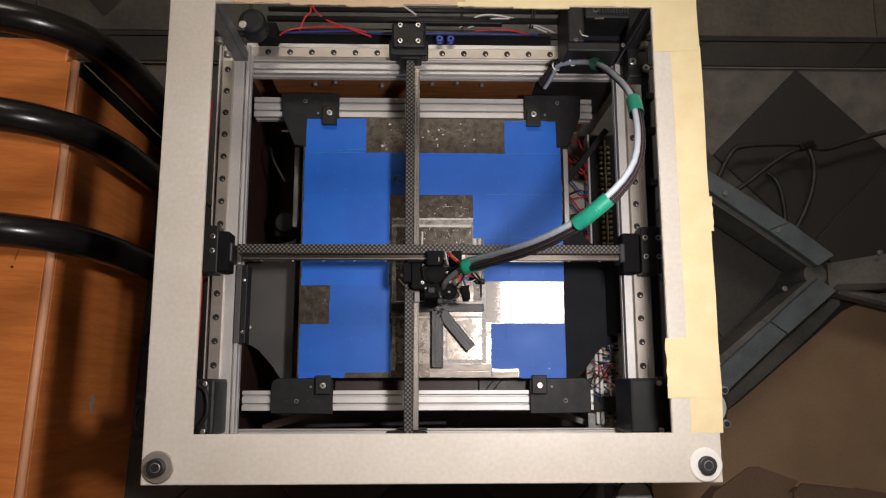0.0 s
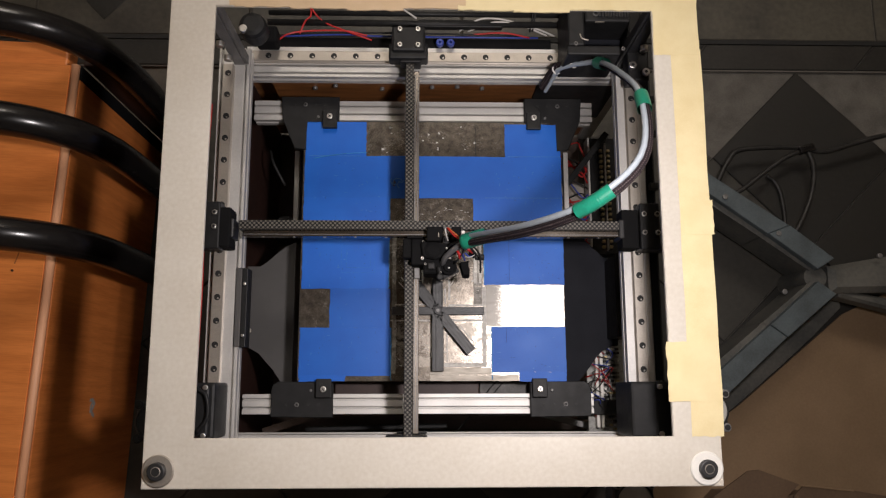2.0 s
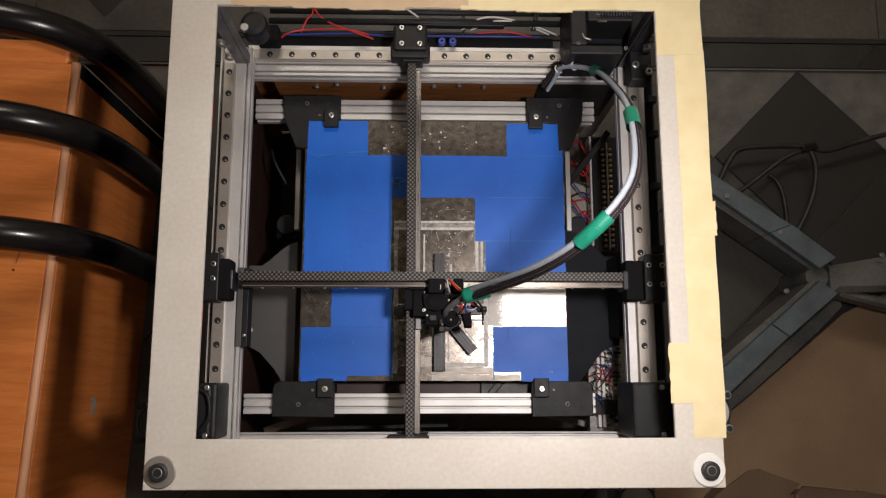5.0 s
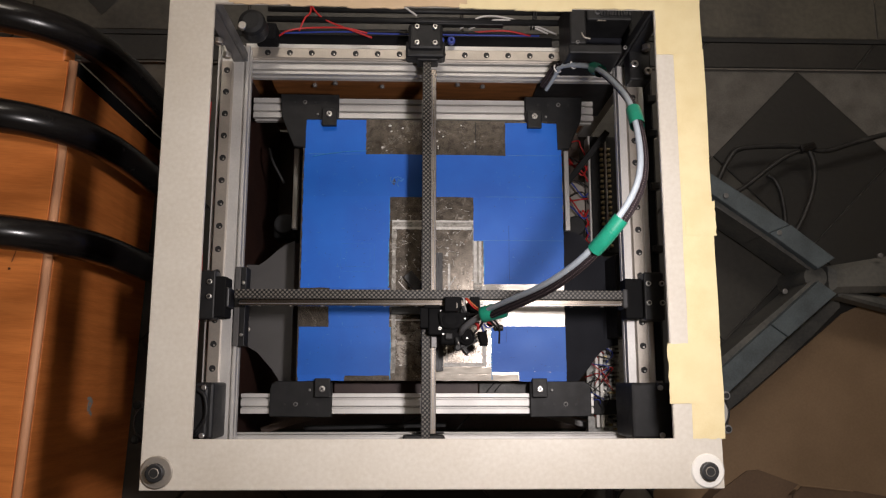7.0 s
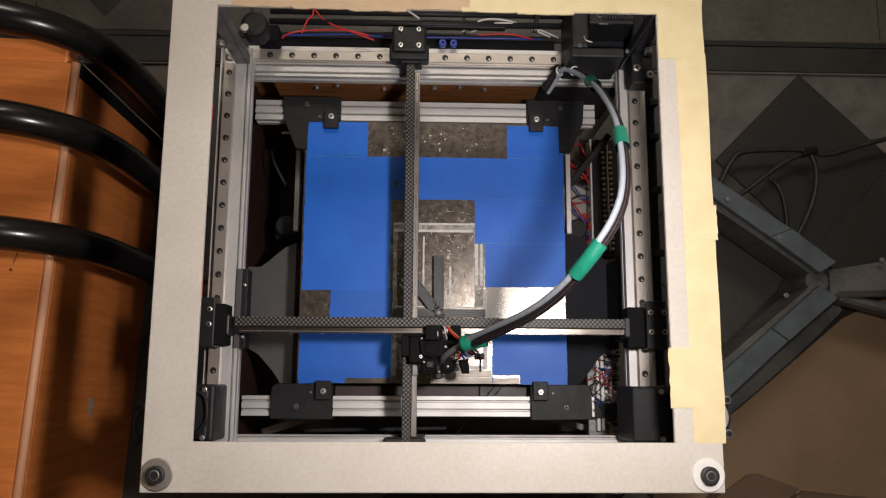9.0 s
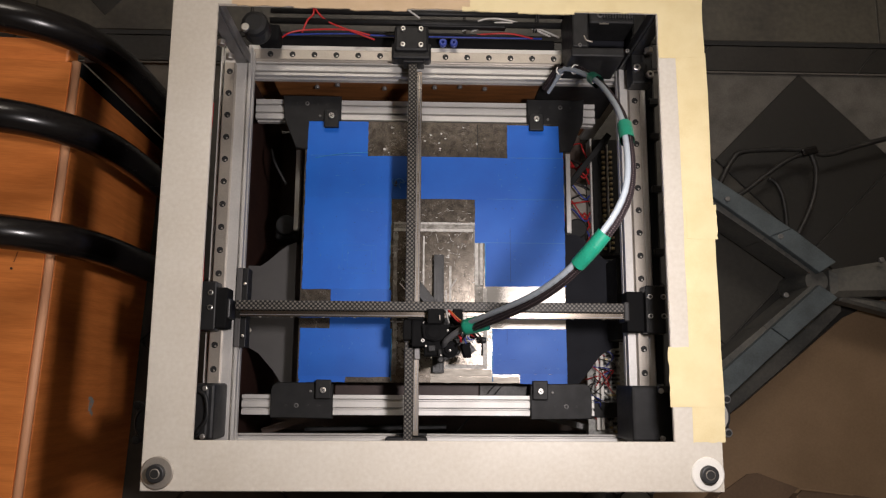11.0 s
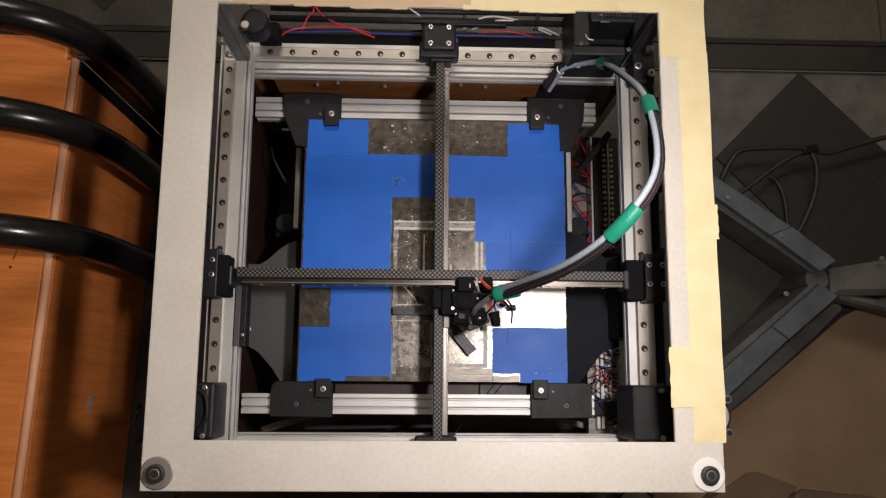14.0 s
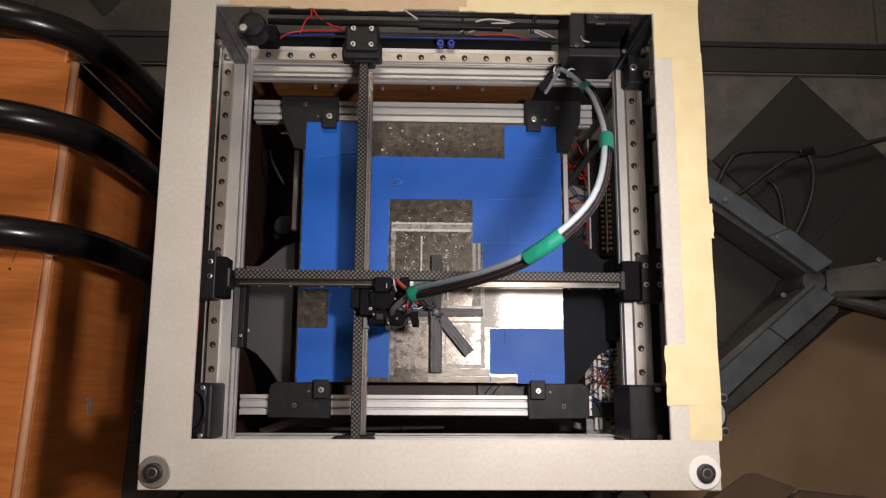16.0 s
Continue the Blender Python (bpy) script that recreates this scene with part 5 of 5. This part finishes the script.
def build_stand():
    """The grey steel foot on the floor: arms meeting at one point."""
    s = empty("steel_stand")
    tagged(s, "grey-blue painted steel stand foot with angled flat arms", "stand")
    plates = [[(0.5561, 0.0165), (0.4982, 0.0627), (0.4673, 0.0506), (0.532, 0.0015)], [(0.4978, 0.0631), (0.36, 0.157), (0.355, 0.132), (0.4669, 0.051)],
              [(0.5311, -0.0155), (0.4609, -0.0748), (0.4833, -0.0912), (0.5545, -0.0330)], [(0.4605, -0.0752), (0.35, -0.1680), (0.372, -0.1885), (0.4829, -0.0916)]]
    for k, pts in enumerate(plates):
        part("arm_plate", prism(pts, -0.362, -0.35 - 0.002 * (k % 2), 0.0008), GREYSTEEL, s, "flat grey-blue arm plate")
        part("arm_web", prism([(x * 0.999 - 0.006, y * 0.95) for x, y in pts], -0.43, -0.363), DARKSTEEL, s, "dark dusty web under the arm")
    part("arm_flange", prism([(0.6006, -0.0235), (0.6010, -0.0440), (0.5560, -0.0860), (0.5100, -0.1250), (0.4380, -0.1830), (0.39, -0.22), (0.37, -0.2), (0.413, -0.1622)][::-1], -0.436, -0.43), DARKSTEEL, s, "dusty dark lower flange")
    part("arm_tube", prism([(0.555, 0.008), (0.555, -0.03), (0.95, -0.02), (0.95, 0.075)], -0.40, -0.362, 0.008), DARKSTEEL, s, "dark grey steel arm")
    part("arm_tube", prism([(0.572, -0.024), (0.572, -0.034), (0.95, -0.13), (0.95, -0.085)], -0.405, -0.375, 0.004), DARKSTEEL, s, "dark dusty steel arm")
    for p in ((0.483, -0.03), (0.481, 0.051), (0.62, 0.02), (0.41, 0.103)):
        part("stand_bolt", cyl((p[0], p[1], -0.351), 0.0038, 0.005, seg=10, bevel=0.001), DARKALU, s, "dull bolt")
    part("hub_post", cyl((0.535, -0.008, -0.408), 0.016, 0.084, seg=16), DARKSTEEL, s)


DARKSTEEL = material("dark_dusty_steel", (0.06, 0.061, 0.057), 0.6, 0.2, 0.35, 14, 200, 0.2, tint=(0.125, 0.12, 0.105))


def build_floor_clutter():
    sheet = part("cardboard_sheet", prism([(0.28, -0.298), (0.28, -0.9), (1.3, -0.9), (1.3, 0.25), (0.682, -0.0205), (0.6119, -0.0519), (0.451, -0.1816)], -H, -H + 0.004), CARD)
    tagged(sheet, "flat brown cardboard sheet lying on the tiles", "cardboard")
    b = empty("cardboard_box")
    tagged(b, "open brown cardboard box on the floor", "cardboard box")
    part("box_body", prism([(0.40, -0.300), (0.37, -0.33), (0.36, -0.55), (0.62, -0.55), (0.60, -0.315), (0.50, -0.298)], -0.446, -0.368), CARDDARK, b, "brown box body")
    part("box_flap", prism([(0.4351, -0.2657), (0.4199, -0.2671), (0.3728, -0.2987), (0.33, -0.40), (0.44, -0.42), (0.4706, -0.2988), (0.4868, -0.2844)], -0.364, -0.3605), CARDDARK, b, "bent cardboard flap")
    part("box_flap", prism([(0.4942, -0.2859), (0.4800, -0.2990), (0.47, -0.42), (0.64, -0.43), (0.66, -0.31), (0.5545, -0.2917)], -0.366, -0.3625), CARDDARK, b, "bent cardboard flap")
    part("flap_edge", box(0.487, 0.560, -0.2905, -0.2885, -0.3625, -0.3605, 0.0004, turn=Matrix.Rotation(radians(-6), 4, "Z")), CARD, b, "pale cut edge of a flap")
    cables = [[(0.38, 0.03, -0.446), (0.41, 0.10, -0.43), (0.43, 0.1464, -0.42), (0.4471, 0.177, -0.42), (0.4653, 0.1925, -0.42), (0.517, 0.1970, -0.42), (0.5602, 0.1965, -0.42), (0.594, 0.1904, -0.42), (0.6383, 0.2034, -0.42), (0.6899, 0.2174, -0.42), (0.80, 0.245, -0.44)],
              [(0.568, 0.194, -0.42), (0.5748, 0.1657, -0.42), (0.5672, 0.1222, -0.42), (0.5403, 0.069, -0.42), (0.515, 0.04, -0.44)], [(0.568, 0.195, -0.42), (0.533, 0.1808, -0.42), (0.497, 0.1559, -0.42), (0.4613, 0.1296, -0.42), (0.4221, 0.1102, -0.42), (0.38, 0.09, -0.43)],
              [(0.5150, 0.160, -0.446), (0.5267, 0.150, -0.446), (0.5350, 0.1261, -0.446), (0.5360, 0.0791, -0.446), (0.515, 0.045, -0.446)], [(0.4150, 0.1200, -0.44), (0.4299, 0.0992, -0.44), (0.4495, 0.074, -0.445), (0.480, 0.052, -0.446)]]
    for k, pts in enumerate(cables):
        tagged(part("floor_cable", tube(pts, 0.0040 if k < 2 else 0.0034, 8), CABLE, smooth=True), "black cable trailing over the floor", "cable", group="cables on the floor")
    p = part("cable_joint", box(0.553, 0.578, 0.1885, 0.2005, -0.427, -0.413, 0.003, turn=Matrix.Rotation(radians(15), 4, "Z")), GLOSSBLACK)
    tagged(p, "black cable splitter with a glossy sleeve", "cable joint")


# ---- floor tiles ----
def build_tiles():
    z0, z1 = -H - 0.004, -H
    def quad(points, mat, name):
        c = Vector((sum(p[0] for p in points) / 4, sum(p[1] for p in points) / 4))
        pts = [(c.x + (x - c.x) * 0.992, c.y + (y - c.y) * 0.992) for x, y in points]
        part(name, prism(pts, z0, z1 - 0.0001, 0.0012), mat, FLOOR)
    # dark border strip, then square and diagonal fields on either side of it
    y0, y1 = 0.331, 0.382
    for k in range(14):
        x = -1.7265 + 0.2675 * k
        quad([(x - 0.012, y0 + 0.002), (x + 0.2555, y0 + 0.002), (x + 0.2905, y1 - 0.007), (x + 0.023, y1 - 0.007)], TILEDARK, "border_tile")
    part("border_gap", box(-1.98, 2.18, y1 - 0.0065, y1 + 0.0005, z0, z1 + 0.0004, 0), HOLE, FLOOR)
    part("border_joint", box(-1.98, 2.18, y0 - 0.0012, y0 + 0.0012, z0, z1 + 0.0002, 0), GROUT, FLOOR)
    s = 0.33
    for i in range(-1, 11):
        for j in range(4):
            x, y = -1.6 + s * i, y1 + s * j
            quad([(x, y), (x + s, y), (x + s, y + s), (x, y + s)], TILE, "floor_tile")
    # dark inset diamond in the square field
    part("inset_tile", prism([(-0.505, 0.405), (-0.452, 0.46), (-0.505, 0.515), (-0.558, 0.46)], z0, z1 + 0.0006, 0.001), TILEDARK, FLOOR)
    s = 0.2
    u = s / math.sqrt(2)
    for i in range(-9, 13):
        for j in range(-15, 1):
            cx, cy = 0.5757 + u * 2 * i + (u if j % 2 else 0), y0 - u + u * j
            pts = [(cx, cy - u), (cx + u, cy), (cx, cy + u), (cx - u, cy)]
            if cx > 2.05 or cx < -1.85 or cy < -1.85:
                continue
            # dark diamonds are real tiles; other darkened ones carry the light's falloff
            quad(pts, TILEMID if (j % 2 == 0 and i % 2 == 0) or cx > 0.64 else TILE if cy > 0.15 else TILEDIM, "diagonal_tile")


# ---- what moves ----
HEAD_Y = [(0, -0.0211), (0.5, -0.0175), (1, -0.0129), (1.5, -0.0008), (2, 0.0082), (2.5, 0.0099), (3, 0.0179), (3.3, 0.0218), (3.4, -0.0332), (3.5, -0.045), (3.6, -0.0915), (3.7, -0.0828), (3.8, -0.088), (3.9, -0.0538), (4, -0.0398), (4.1, -0.0405), (4.2, -0.0411), (6.3, -0.0573), (6.5, -0.0585), (7, -0.0655), (7.5, -0.0726), (8, -0.0768), (8.5, -0.0803), (9, -0.0915), (9.2, -0.0905), (11.3, -0.0752), (11.5, -0.0747), (12, -0.0639), (12.5, -0.0613), (13, -0.0409), (13.5, -0.0403), (14, -0.0432), (14.5, -0.041), (14.8, -0.0409), (15, -0.0432), (15.5, -0.0362), (15.6, 0.0253), (15.7, -0.0249), (15.8, 0.0035), (15.9, -0.0393), (16, -0.0440)]
HEAD_X = [(0, -0.0163), (0.5, -0.018), (1, -0.0235), (1.5, -0.0198), (2, -0.017), (2.5, -0.0212), (3, -0.0228), (3.4, -0.0175), (3.5, -0.0155), (3.6, -0.0198), (3.7, -0.0143), (3.8, 0.0045), (3.9, -0.0051), (4, 0.0288), (4.1, -0.0128), (4.2, -0.0204), (6.3, -0.0041), (6.5, -0.0021), (7, 0.0016), (7.5, 0.003), (8, 0.0071), (8.5, 0.0138), (8.8, 0.0218), (9, -0.019), (9.2, -0.0209), (11.3, -0.0168), (11.5, -0.0225), (12, -0.0166), (12.5, -0.0221), (13, -0.0058), (13.5, 0.0061), (14, 0.0133), (14.5, 0.0241), (14.8, 0.0298), (14.9, 0.0052), (15, -0.0244), (15.5, -0.0198), (15.6, -0.0205), (15.7, -0.0212), (15.8, -0.0508), (15.9, -0.0302), (16, -0.0692)]


def head_at(t):
    for s in STOPS:
        if abs(t - s) < 0.045:
            t = s
    if t > 15.94:
        t = 16
    return (float(np.interp(t, [a for a, b in HEAD_X], [b for a, b in HEAD_X])), float(np.interp(t, [a for a, b in HEAD_Y], [b for a, b in HEAD_Y])))


STOPS = (3.5, 4.0, 9.0, 15.0, 15.5)  # moments at which the head rests between two fast moves


def motions():
    times = sorted({t for t, v in HEAD_X} | {t for t, v in HEAD_Y} | {s + d for s in STOPS for d in (-0.034, 0.034)} | {15.95})
    walk(LONG, [(t, pose(0, head_at(t)[1], 0)) for t in times])
    walk(CROSS, [(t, pose(head_at(t)[0], 0, 0)) for t in times])
    walk(HEAD, [(t, pose(head_at(t)[0], head_at(t)[1], 0)) for t in times])
    # the loom trails behind the two fastest jumps
    lines = [(t, loom_line(*head_at(t), (-0.032, 0, 5) if 3.95 < t < 4.05 else (0, 0.034, 3) if 3.45 < t < 3.55 else (0, 0, 0))) for t in times]
    for k, seg in enumerate(LOOM):
        rows = []
        for t, line in lines:
            a, b = line[k], line[k + 1]
            d = (b - a).normalized()
            n = Vector((0, 0, 1)).cross(d).normalized()
            m = Matrix((d, n, d.cross(n))).transposed().to_4x4()
            rows.append((t, Matrix.Translation((a + b) / 2 + Vector((0, 0, H))) @ m))
        walk(seg, rows)


build_top_plate()
build_frame()
build_bed()
build_star()
build_corners()
build_electronics()
LONG, CROSS, HEAD, LOOM = build_y_gantry(), build_x_gantry(), build_tool_head(), build_loom()
build_cabinet()
build_tubes()
build_stand()
build_floor_clutter()
build_tiles()
motions()
